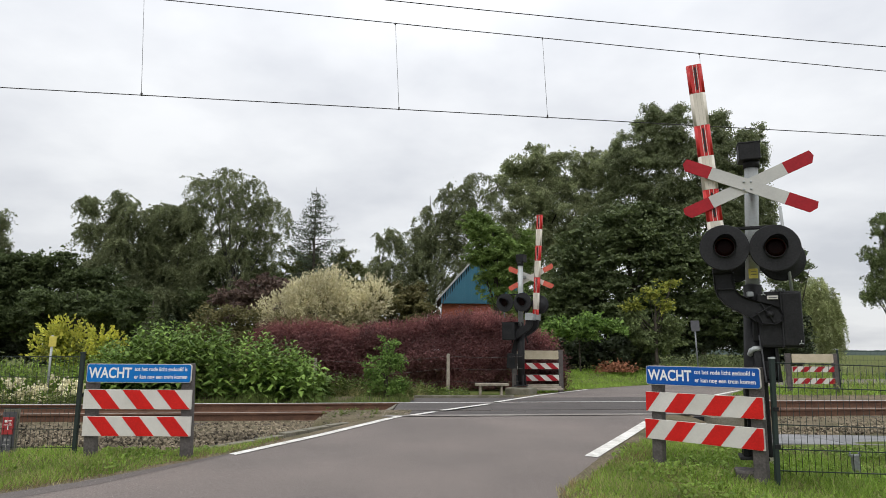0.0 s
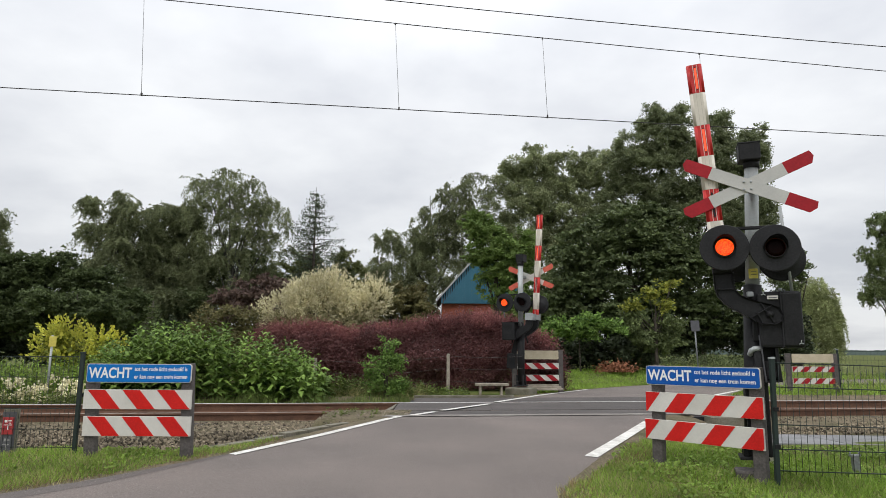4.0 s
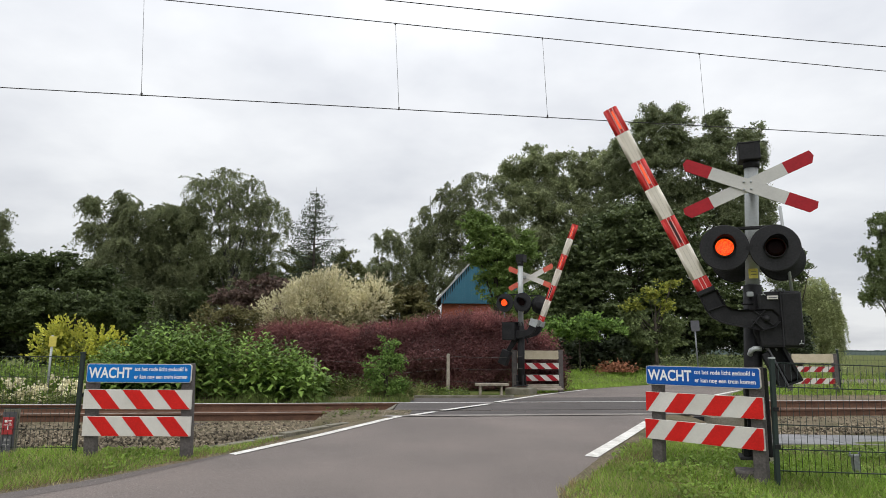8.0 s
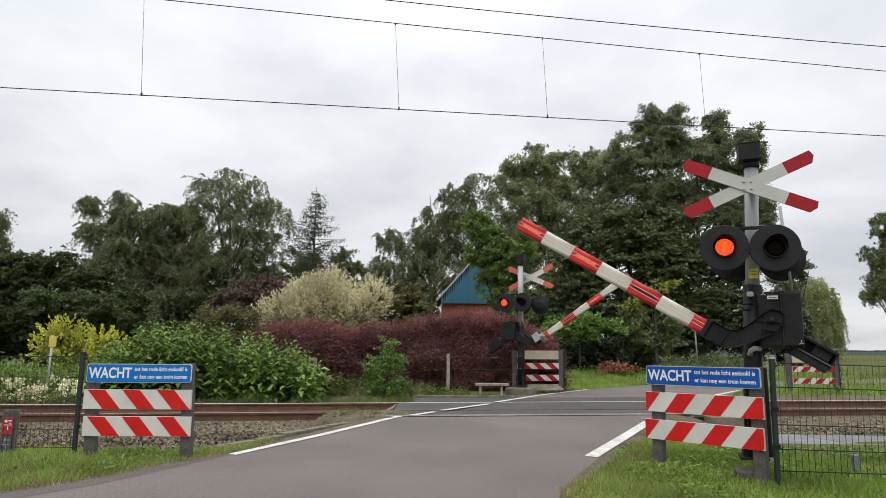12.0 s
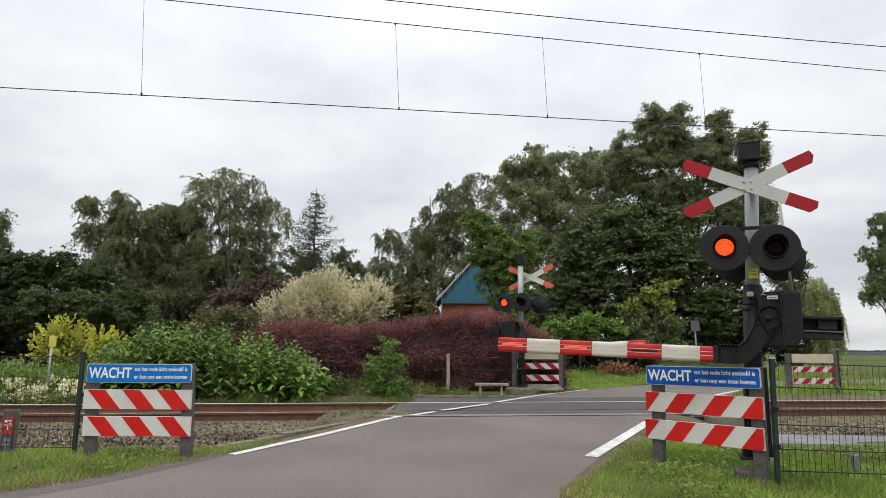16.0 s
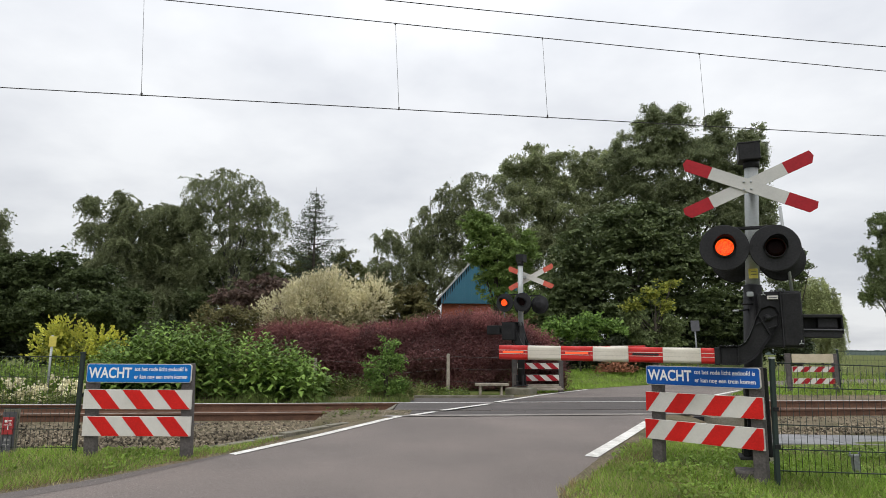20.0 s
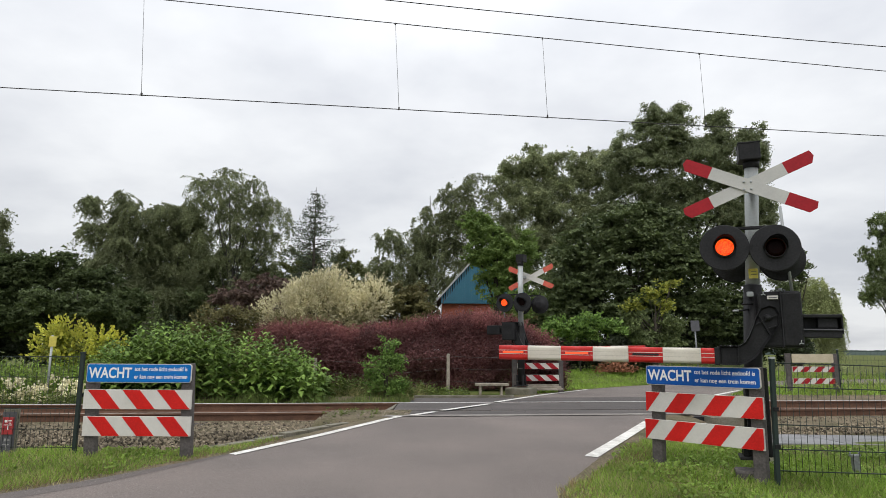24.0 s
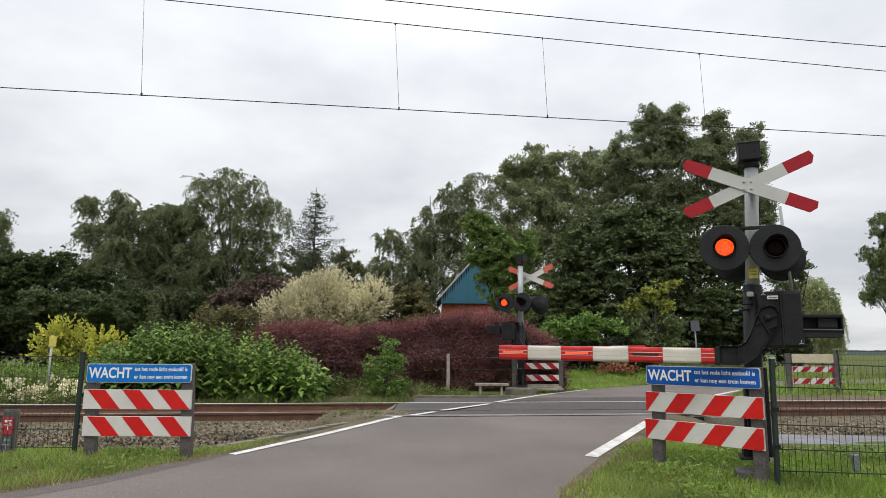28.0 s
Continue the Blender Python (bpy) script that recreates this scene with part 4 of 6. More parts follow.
    if far:
        cwp = part("counterweight", box(cx, 0.14, 0.13, 0.36, 0.16, 0.225, 0.015), "black", boom, "black counterweight tray")
        for cz in (0.18, 0.06):
            part("tray_rib", box(cx, 0.055, cz, 0.34, 0.016, 0.016, 0.004), "black", cwp)
    else:
        # open tray: back, two flanges, end plate and the weights in it
        cwp = part("counterweight", box(cx, 0.20, -0.04, 0.46, 0.03, 0.15, 0.006), "black", boom, "black counterweight tray")
        part("top_flange", box(cx, 0.135, 0.022, 0.46, 0.155, 0.032, 0.008), "black", cwp)
        part("bottom_flange", box(cx, 0.13, -0.108, 0.46, 0.17, 0.014, 0.004), "grey_plate", cwp)
        part("end_plate", box(cx + 0.224, 0.135, -0.06, 0.014, 0.16, 0.18, 0.005), "black", cwp)
        part("weight_block", box(cx + 0.11, 0.15, -0.04, 0.17, 0.10, 0.10, 0.012), "black_matt", cwp)
        part("weight_block", box(cx + 0.045, 0.14, -0.150, 0.35, 0.15, 0.07, 0.010), "black_matt", cwp)
        part("weight_label", box(cx - 0.15, 0.182, -0.03, 0.10, 0.004, 0.018), "grey_metal", cwp)
    part("boom_clamp", box(-0.45, 0, -0.375, 0.13, 0.12, 0.20, 0.012) if far else box(-0.47, 0, -0.375, 0.05, 0.10, 0.175, 0.01), "galv" if far else "black", boom)
    x = -0.455 - length
    bars = []
    for k in range(7):
        ln = (0.322 if k == 0 else (0.335 if k % 2 == 0 else 0.36)) * length / BOOM_L
        x1 = min(x + ln, -0.455) if k < 6 else -0.455
        red = k % 2 == 0
        sec = part("boom_section", boom_section(x + 0.001, x1 - 0.001, 0.155, 0.082), "boom_red" if red else "boom_white", boom, "", pose(0, 0, -0.375))
        if red:
            for side in (-1, 1):
                for zz in (0.024, -0.014):
                    part("white_line", box((x + x1) / 2, side * 0.0415, zz, (x1 - x) * 0.99, 0.003, 0.005), "white", boom, "", pose(0, 0, -0.375))
                if k < 6:
                    part("lamp_slot", box((x + x1) / 2, side * 0.0405, 0.005, (x1 - x) * 0.80, 0.004, 0.013), "slot_black", boom, "", pose(0, 0, -0.375))
            if k < 6:
                bme = bpy.data.meshes.new("led_bar")
                bb = box(0, 0, 0, (x1 - x) * 0.72, 0.006, 0.020)
                bb.to_mesh(bme)
                bb.free()
                bme.materials.append(M["led_bar"])
                bme.materials.append(M["slot_black"])
                for p in bme.polygons:
                    p.material_index = 0 if p.normal.y < -0.5 else 1
                for side in (-1, 1):
                    bars.append((k, side, part("led_bar", bme, None, boom, "", pose((x + x1) / 2, side * 0.044, -0.37, 0, 0, 0 if side < 0 else 180))))
        else:
            for side in (-1, 1):
                for zz in (0.024, -0.014):
                    part("groove", box((x + x1) / 2, side * 0.0412, zz, (x1 - x) * 0.99, 0.003, 0.004), "groove", boom, "", pose(0, 0, -0.375))
        x = x1
    got["boom"], got["bars"] = boom, bars
    return got


near_mast = barrier_mast(pose(3.06, 6.45, -0.117, 0, 0, -20), "black and galvanised mast with warning cross, lamps and striped boom", 1.0, 0.092, 2.777, 0.19, 2.085, 0.0, 0.0, 2.235, 0.012, 0.0555, "dark_wood")
far_mast = barrier_mast(pose(1.91, 15.6, 0.09, 0, 0, 149), "far mast with warning cross, lamps and striped boom", 0.0, -0.17, 2.75, 0.075, 2.10, -0.10, -0.13, 2.55, 0.0, -0.006, "concrete_light")


# ---------------------------------------------------------------- fences
def mesh_fence(m, length, height, label, post_at=(0.0,), pitch=0.055, heavy=1.0):
    """Steel rod fence along +x, with posts."""
    th = root("mesh_fence", m, label, "fence")
    for px in post_at:
        p = part("post", box(px, 0, height / 2 - 0.02, 0.042, 0.042, height + 0.10, 0.006), "green_metal", th)
        part("cap", box(px, 0, height + 0.035, 0.05, 0.05, 0.02, 0.005), "galv" if heavy > 1 else "green_metal", p)
        for z in (0.28, 0.62):
            part("clip", box(px, -0.034, z, 0.05, 0.015, 0.04, 0.004), "black", p)
    n = int(length / pitch)
    rod_me = bpy.data.meshes.new("rod")
    rods = tube([(0, 0, 0.02), (0, 0, height)], 0.0022 * heavy, 4)
    rods.to_mesh(rod_me)
    rods.free()
    for i in range(1, n):
        part("rod", rod_me, "green_metal", th, "", pose(i * pitch, 0, 0))
    for z in [height - 0.01, height - 0.235, height * 0.45, height * 0.24, 0.06]:
        part("cross_rod", tube([(0, -0.006, z), (length, -0.006, z)], 0.0045 * heavy, 6), "green_metal", th)
    return th


mesh_fence(pose(3.125, 6.15, -0.14, 0, 1.5, 0), 6.5, 1.06, "dark green steel rod fence beside the mast", (0.0, 2.5, 5.0), 0.06, 1.25)
mesh_fence(pose(-4.03, 7.2, -0.12, 0, 0, 180), 7.0, 1.05, "dark green steel rod fence along the track", (0.0, 2.5, 5.0), 0.05, 1.0)
mesh_fence(pose(10.35, 16.8, -0.05, 0, 0, 3), 16.0, 1.12, "green steel rod fence beyond the track", (0.0, 2.5, 5.0, 7.5, 10.0, 12.5), 0.10, 1.2)


# small posts and markers
def small_things():
    th = root("marker_post", pose(-4.835, 7.3, -0.14), "grey concrete marker post with a red and a grey plate", "marker post")
    part("post", box(0.045, -0.045, 0.24, 0.155, 0.06, 0.50, 0.012), "concrete_old", th)
    part("front_face", box(0.045, -0.08, 0.22, 0.15, 0.01, 0.47, 0.004), "grey_plate", th)
    p = part("red_plate", box(0.045, -0.092, 0.305, 0.125, 0.008, 0.185, 0.004), "red_plate", th, "red plate with white bars")
    for i, (bx, bz, bw, bh) in enumerate(((0.02, 0.355, 0.03, 0.025), (0.065, 0.36, 0.035, 0.012), (0.045, 0.315, 0.09, 0.008), (0.05, 0.29, 0.012, 0.05), (0.065, 0.335, 0.03, 0.008))):
        part("text_bar", box(bx, -0.0975, bz, bw, 0.003, bh), "letter", p)
    q = part("grey_plate", box(0.045, -0.092, 0.105, 0.115, 0.008, 0.165, 0.004), "grey_plate", th, "dark grey plate with pale bars")
    for bx, bz, bw, bh in ((0.03, 0.155, 0.02, 0.03), (0.07, 0.155, 0.03, 0.01), (0.045, 0.11, 0.07, 0.008), (0.05, 0.075, 0.012, 0.05)):
        part("text_bar", box(bx, -0.0975, bz, bw, 0.003, bh), "concrete", q)
    th = root("marker_pole", pose(-8.42, 13.8, -0.05, 0, 0, 0), "thin galvanised pole with a small yellow plate", "marker pole")
    part("pole", tube([(0, 0, 0), (0, 0, 1.35)], 0.025, 10), "galv", th)
    part("plate", box(0.03, -0.03, 1.22, 0.16, 0.01, 0.22, 0.004), "yellow", th, "faded yellow plate")
    th = root("fence_stake", pose(4.15, 6.6, -0.27, 0, -1, 0), "short galvanised post with a cross bar", "post")
    part("post", box(0, 0, 0.13, 0.06, 0.05, 0.27, 0.006), "grey_metal", th)
    part("cross_bar", box(0, 0, 0.262, 0.11, 0.03, 0.022, 0.004), "grey_metal", th)
    for bx in (-0.045, 0.045):
        part("bolt", tube([(bx, 0, 0.27), (bx, 0, 0.295)], 0.008, 8), "grey_metal", th)
    th = root("concrete_post", pose(3.45, 6.95, -0.2), "pale square concrete post behind the fence", "post")
    part("post", box(0, 0, 0.28, 0.07, 0.09, 0.60, 0.01), "concrete_light", th)
    th = root("low_bench", pose(1.17, 15.25, 0.0, 0, 0, 4), "low weathered plank on two short legs", "bench")
    part("plank", box(0, 0, 0.235, 0.78, 0.22, 0.06, 0.012), "grey_wood", th)
    for bx in (-0.28, 0.22):
        part("leg", box(bx, 0, 0.10, 0.05, 0.15, 0.22, 0.006), "grey_wood", th)
    # post and barbed wire in front of the hedge
    th = root("wire_fence", pose(0.135, 15.0, -0.02), "weathered wooden post with three sagging barbed wires", "fence")
    part("post", box(0, 0, 0.48, 0.075, 0.075, 0.98, 0.01), "grey_wood", th)
    part("post", box(-3.2, 0.5, 0.42, 0.07, 0.07, 0.86, 0.01), "grey_wood", th)
    for z in (0.92, 0.64, 0.35):
        pts = [(-3.2 + 3.2 * k / 8, 0.5 - 0.5 * k / 8, z - 0.12 - 0.10 * math.sin(math.pi * k / 8) + 0.12 * k / 8) for k in range(9)]
        pts += [(1.75 * k / 6, 0.1 * k / 6, z - 0.04 * math.sin(math.pi * k / 6)) for k in range(1, 7)]
        part("barbed_wire", tube(pts, 0.0035, 4), "dark_wood", th)
    # back of a road sign on a leaning pole
    th = root("road_sign", pose(9.55, 24.0, 0.05, 0, -1.5, 0), "back of a small road sign on a grey pole", "road sign")
    part("pole", tube([(0, 0, 0), (0, 0, 2.1)], 0.028, 10), "grey_metal", th)
    part("sign_back", rounded_plate(0.0, 1.95, 0.32, 0.40, 0.03, -0.06, -0.045), "grey_plate", th, "dark grey back of the sign")
    # cracked planks left of the far board
    th = root("timber_pile", pose(2.55, 15.95, 0.04, 0, 0, 12), "few grey timbers lying beside the far mast", "timber")
    for k in range(3):
        part("timber", box(0.0, 0.08 * k, 0.05 + 0.045 * k, 0.9, 0.09, 0.045, 0.006), "grey_wood", th, "", pose(0, 0, 0, 0, 0, 4 * k))


small_things()


# ---------------------------------------------------------------- overhead line
def feeder_z(x):
    """Height of the sagging feeder wire."""
    return float(np.interp(x, (-30, -8, -4, -1.5, 1, 3.6, 6.5, 9.7, 12, 20, 45), (10.4, 9.757, 9.584, 9.492, 9.411, 9.340, 9.275, 9.222, 9.196, 9.16, 9.3)))


def overhead_line():
    def line_y(x, off):
        return off + SLOPE * x

    th = root("overhead_wire", pose(0, 0, 0), "dark contact wire with messenger wire and droppers over the track", "overhead wire")
    zc = lambda x: 5.642 - 0.0026 * x
    zm = lambda x: 7.40 - 0.0335 * x + 0.0003 * x * x
    part("contact_wire", tube([(x, line_y(x, 11.82), zc(x)) for x in (-30, -12, 0, 12, 45)], 0.0085, 6), "wire", th)
    part("messenger_wire", tube([(x, line_y(x, 11.82), zm(x)) for x in (-30, -18, -12, -6, 0, 6, 12, 18, 30, 45)], 0.0085, 6), "wire", th)
    for xt, xb in ((-5.70, -5.60), (-0.97, -0.87), (2.01, 2.08), (5.38, 5.42), (9.9, 9.9), (-10.4, -10.4)):
        d = part("dropper", tube([(xt, line_y(xt, 11.82), zm(xt)), (xb, line_y(xb, 11.82), zc(xb))], 0.0045, 5), "dropper", th)
        part("clamp", box(xb, line_y(xb, 11.82), zc(xb) + 0.015, 0.03, 0.025, 0.06, 0.004), "wire", d)
        part("clamp", box(xt, line_y(xt, 11.82), zm(xt) - 0.01, 0.03, 0.025, 0.04, 0.004), "wire", d)
    th = root("feeder_wire", pose(0, 0, 0), "single dark feeder wire above the far side of the track", "overhead wire")
    part("wire", tube([(x, line_y(x, 14.5), feeder_z(x)) for x in (-30, -8, -4, -1.5, 1, 3.6, 6.5, 9.7, 12, 20, 45)], 0.011, 6), "wire", th)


overhead_line()


def catenary_mast(x):
    """Steel post beside the track that carries the wires, with an insulated cantilever."""
    yb, yw = along(x, 2.6), 11.82 + SLOPE * x
    zc, zm, zf = 5.642 - 0.0026 * x, 7.40 - 0.0335 * x + 0.0003 * x * x, feeder_z(x)
    th = root("catenary_mast", pose(x, yb, 0), "galvanised steel mast carrying the overhead wires", "mast", "masts of the overhead line")
    part("footing", box(0, 0, -0.05, 0.7, 0.7, 0.4, 0.03), "concrete", th)
    bm = box(0, 0.10, (zf + 0.5) / 2, 0.22, 0.014, zf + 0.5)
    add_box(bm, 0, -0.10, (zf + 0.5) / 2, 0.22, 0.014, zf + 0.5)
    add_box(bm, 0, 0, (zf + 0.5) / 2, 0.012, 0.186, zf + 0.5)
    part("post", bm, "galv", th)
    reach = yw - yb
    for a, b in (((0, -0.1, zm + 0.45), (0, reach, zm)), ((0, -0.1, zc + 0.35), (0, reach, zm)), ((0, reach * 0.55, zc + 0.55), (0, reach, zc))):
        part("cantilever_tube", tube([a, b], 0.028, 8), "galv", th)
    for z in (zm + 0.43, zc + 0.38):
        part("insulator", tube([(0, -0.12, z), (0, -0.5, z - 0.05)], 0.06, 10), "red_plate", th)
    fy = 14.5 + SLOPE * x - yb
    part("feeder_arm", tube([(0, 0.0, zf + 0.25), (0, fy, zf + 0.12)], 0.03, 8), "galv", th)
    part("insulator", tube([(0, fy, zf + 0.13), (0, fy, zf)], 0.05, 10), "red_plate", th)


catenary_mast(-30.0)
catenary_mast(45.0)


# ---------------------------------------------------------------- house in the trees
def house():
    th = root("house", pose(-0.10, 36.0, 0.0), "brick house with blue corrugated gable behind the trees", "house")
    w, eave, apex, deep = 5.0, 4.05, 6.9, 6.0
    part("wall", box(w / 2, deep / 2 + 0.1, eave / 2 - 0.2, w - 0.06, deep - 0.2, eave + 0.2), "brick", th, "red brick wall")
    n = 38
    for i in range(n):
        x0, x1 = w * i / n, w * (i + 1) / n
        top = lambda x: eave + 0.0 + (apex - eave) * (1 - abs(2 * x / w - 1))
        part("gable_panel", plate([(x0 + 0.02, eave - 0.35), (x1 - 0.03, eave - 0.35), (x1 - 0.03, top(x1 - 0.03)), (x0 + 0.02, top(x0 + 0.02))], -0.06, 0.05), "blue_sheet", th)
    part("gable_back", plate([(0.1, eave - 0.35), (w - 0.1, eave - 0.35), (w / 2, apex - 0.2)], 0.02, 0.2), "blue_sheet", th, "blue gable sheet")
    for sgn in (-1, 1):
        bm = bmesh.new()
        a = (w / 2, apex)
        b = (w / 2 + sgn * (w / 2 + 0.25), eave - 0.25)
        poly = [a, b, (b[0], b[1] + 0.1), (a[0], a[1] + 0.1)]
        part("roof_slope", plate(poly, -0.14, deep), "tile", th, "dark roof slope")
        edge = [(a[0], a[1] - 0.02), (b[0], b[1] - 0.02), (b[0], b[1] + 0.12), (a[0], a[1] + 0.12)]
        part("barge_board", plate(edge, -0.19, -0.145), "galv", th, "pale grey barge board")


house()


# ---------------------------------------------------------------- plants
def leaf_quads(rng, centres, size, up=0.35, hang=0.0, aspect=0.5, tri=False):
    """Four-cornered leaves, or three-cornered ones for what is far, at the given points, turned at random."""
    n = len(centres)
    d = rng.normal(size=(n, 3))
    d[:, 2] = d[:, 2] * 0.6 - hang
    d /= np.linalg.norm(d, axis=1)[:, None]
    nrm = rng.normal(size=(n, 3)) + np.array([0, -0.2, up * 2])
    side = np.cross(d, nrm)
    side /= np.linalg.norm(side, axis=1)[:, None] + 1e-9
    ln = size * rng.uniform(0.6, 1.25, (n, 1))
    w = ln * aspect
    fold = np.cross(side, d) * ln * 0.12
    p = centres
    if tri:
        return np.stack([p - d * ln / 2 + side * w / 2, p - d * ln / 2 - side * w / 2, p + d * ln / 2], axis=1)
    return np.stack([p - d * ln / 2, p + side * w / 2 + fold, p + d * ln / 2, p - side * w / 2 + fold], axis=1)


def clump_points(rng, blobs, y, depth, clump_r, per_m2, leaves, flat=0.75, hang=0.0, shell=0.45):
    """Leaf positions: lobes over ellipsoids (x, z, rx, rz), twigs over the lobes, leaves round each twig."""
    out = []
    for x, z, rx, rz in blobs:
        ry = max(rx, rz) * depth
        lr = min(max(0.33 * min(rx, rz), 1.8 * clump_r), 1.0)
        nl = 5 + int(1.9 * rx * rz / lr ** 2)
        u = rng.normal(size=(nl, 3))
        u /= np.linalg.norm(u, axis=1)[:, None]
        inner = np.array([max(rx - lr * 0.8, rx * 0.3), max(ry - lr * 0.8, ry * 0.3), max(rz - lr * 0.8, rz * 0.3)])
        lobes = u * rng.uniform(shell, 1.0, (nl, 1)) ** 0.5 * inner * rng.uniform(0.85, 1.18, (nl, 1)) + np.array([x, y, z])
        n = max(5, int(per_m2 * math.pi * rx * rz / nl))
        v = rng.normal(size=(nl, n, 3)) * np.array([1.0, 1.0, max(flat, 0.4)])
        v[:, :, 2] += 0.40 * flat
        v[:, :, 1] -= 0.2
        v /= np.linalg.norm(v, axis=2)[:, :, None]
        ln = lr * (0.5 + 1.05 * rng.uniform(0, 1, (nl, n, 1)) ** 1.3) * rng.uniform(0.75, 1.15, (nl, 1, 1))
        tip = (v * ln * np.array([1.1, 1.1, 0.85])).reshape(-1, 1, 3)
        c = np.repeat(lobes, n, axis=0)[:, None, :]
        # leaves along each twig, closer together towards its end
        t = rng.uniform(0.15, 1.0, (nl * n, leaves, 1)) ** 0.7
        spread = rng.normal(size=(nl * n, leaves, 3)) * clump_r * (0.52 - 0.24 * t) * rng.uniform(0.6, 1.25, (nl * n, 1, 1))
        spread[:, :, 2] *= flat
        q = c + tip * t + spread
        q[:, :, 2] -= (0.12 * ln.reshape(-1, 1) + hang * rng.uniform(0.3, 1.15, (nl * n, 1))) * np.clip(t[:, :, 0] - 0.25, 0, 1) ** 1.5 * 1.45
        out.append(q.reshape(-1, 3))
    p = np.concatenate(out)
    return p[p[:, 2] > 0.05]


def core_points(rng, blobs, y, depth, per_m2):
    """Points deep inside a crown, for the shaded inner leaves."""
    out = []
    for x, z, rx, rz in blobs:
        n = int(per_m2 * math.pi * rx * rz)
        u = rng.normal(size=(n, 3))
        u /= np.linalg.norm(u, axis=1)[:, None]
        r = rng.uniform(0, 1, (n, 1)) ** 0.5 * 0.80
        out.append(u * r * np.array([rx, max(rx, rz) * depth, rz]) + np.array([x, y, z]))
    p = np.concatenate(out)
    return p[p[:, 2] > 0.1]


def build_tree(name, y, blobs, leaf, label, category="tree", seed=1, size=0.165, clump=0.26, per_m2=24, leaves=44, hang=0.0, bark="bark", trunk_x=None, aspect=0.6, depth=0.8, shell=0.45, ground=0.0, limbs=10, trunk_r=None, core=14, flat=0.75, lift=0.0):
    rng = np.random.default_rng(seed)
    blobs = [(bx, bz + lift + 0.06 * rz + 0.22 * hang, rx * 1.1, rz * 1.1) for bx, bz, rx, rz in blobs]
    top = max(b[1] + b[3] for b in blobs)
    ax = sum(b[0] * b[2] for b in blobs) / sum(b[2] for b in blobs) if trunk_x is None else trunk_x
    th = root(name, pose(ax, y, ground), label, category)
    h = top - ground
    rr = trunk_r or (0.010 if hang else 0.017) * h + 0.03
    bend = rng.normal(size=2) * 0.02 * h
    tp = [(bend[0] * k * k, bend[1] * k * k, h * 0.85 * k) for k in (0, 0.03, 0.25, 0.5, 0.75, 1.0)]
    part("trunk", tube(tp, [rr * 1.5, rr, rr * 0.85, rr * 0.65, rr * 0.4, rr * 0.12], 9), bark, th)
    pts = clump_points(rng, blobs, y, depth, clump, per_m2, leaves, flat, hang, shell)
    pts = pts - np.array([ax, y, ground])
    for i in range(limbs):
        bm = bmesh.new()
        e = Vector(pts[rng.integers(len(pts))].tolist())
        k = min(0.9, max(0.12, e.z / h * rng.uniform(0.45, 0.8)))
        s = Vector((bend[0] * k * k, bend[1] * k * k, h * 0.85 * k))
        mid = s.lerp(e, 0.5) + Vector((0, 0, 0.06 * h * (0.5 if hang else -0.2)))
        add_tube(bm, [s, mid, e], [rr * 0.42 * (1 - 0.5 * k), rr * 0.22, rr * 0.06], 5)
        part("limb", bm, bark, th)
    tri = y > 17
    quads = [leaf_quads(rng, pts, size, 0.35, 0.7 if hang else 0.0, aspect, tri)]
    if core:
        quads.append(leaf_quads(rng, core_points(rng, blobs, y, depth, core) - np.array([ax, y, ground]), size * 1.3, 0.2, 0.0, 0.8, tri))
    crown = part("crown", quad_mesh("crown", np.concatenate(quads), leaf), None, th)
    return th, crown


TREES = []


def grow(*a, sway=0.0, **k):
    th, crown = build_tree(*a, **k)
    TREES.append((crown, sway))
    return th


grow("tree", 30, [(-17.0, 3.1, 1.6, 1.0), (-18.7, 3.2, 1.3, 0.9), (-15.7, 2.6, 1.1, 0.9)], "leaf_wood", "rounded green broadleaf tree before the wood", flat=0.5, per_m2=26, core=26, seed=10, sway=0.2)
grow("birch", 44, [(-19.7, 9.3, 1.5, 1.6), (-18.0, 9.6, 1.4, 1.6), (-20.4, 7.4, 2.0, 2.0), (-17.6, 7.2, 2.0, 2.0)], "leaf_birch", "birch with hanging twigs deep in the group", size=0.15, clump=0.2, leaves=44, per_m2=22, aspect=0.45, core=9, seed=9, hang=0.9, sway=0.5, bark="birch_bark")
grow("tree", 34, [(-22.6, 4.0, 2.7, 2.3), (-25.1, 4.2, 2.4, 2.8), (-20.8, 5.2, 1.5, 1.5), (-22.5, 2.6, 2.4, 1.5), (-18.6, 3.6, 2.2, 1.8), (-17.0, 3.0, 1.6, 1.4)], "leaf_wood", "dense dark green broadleaf tree down to the ground", flat=0.5, per_m2=28, core=34, seed=11, sway=0.25)
grow("tree", 46, [(-33.7, 9.6, 1.7, 2.1), (-32.7, 8.6, 1.1, 1.5), (-34.5, 6.5, 2.2, 2.4), (-34, 3.0, 2.2, 2.4)], "leaf_birch", "grey-green tree with hanging twigs at the edge of the wood", size=0.15, clump=0.2, aspect=0.4, core=3, hang=0.8, seed=12, sway=0.4)
grow("birch", 40, [(-22.0, 8.9, 1.9, 2.1), (-20.2, 9.0, 1.4, 1.8), (-21.0, 6.3, 2.7, 2.4), (-19.5, 3.4, 3.2, 2.1)], "leaf_birch", "birch with hanging grey-green twigs", size=0.15, clump=0.15, leaves=54, per_m2=26, aspect=0.4, core=5, seed=13, hang=1.1, sway=0.5, bark="birch_bark")
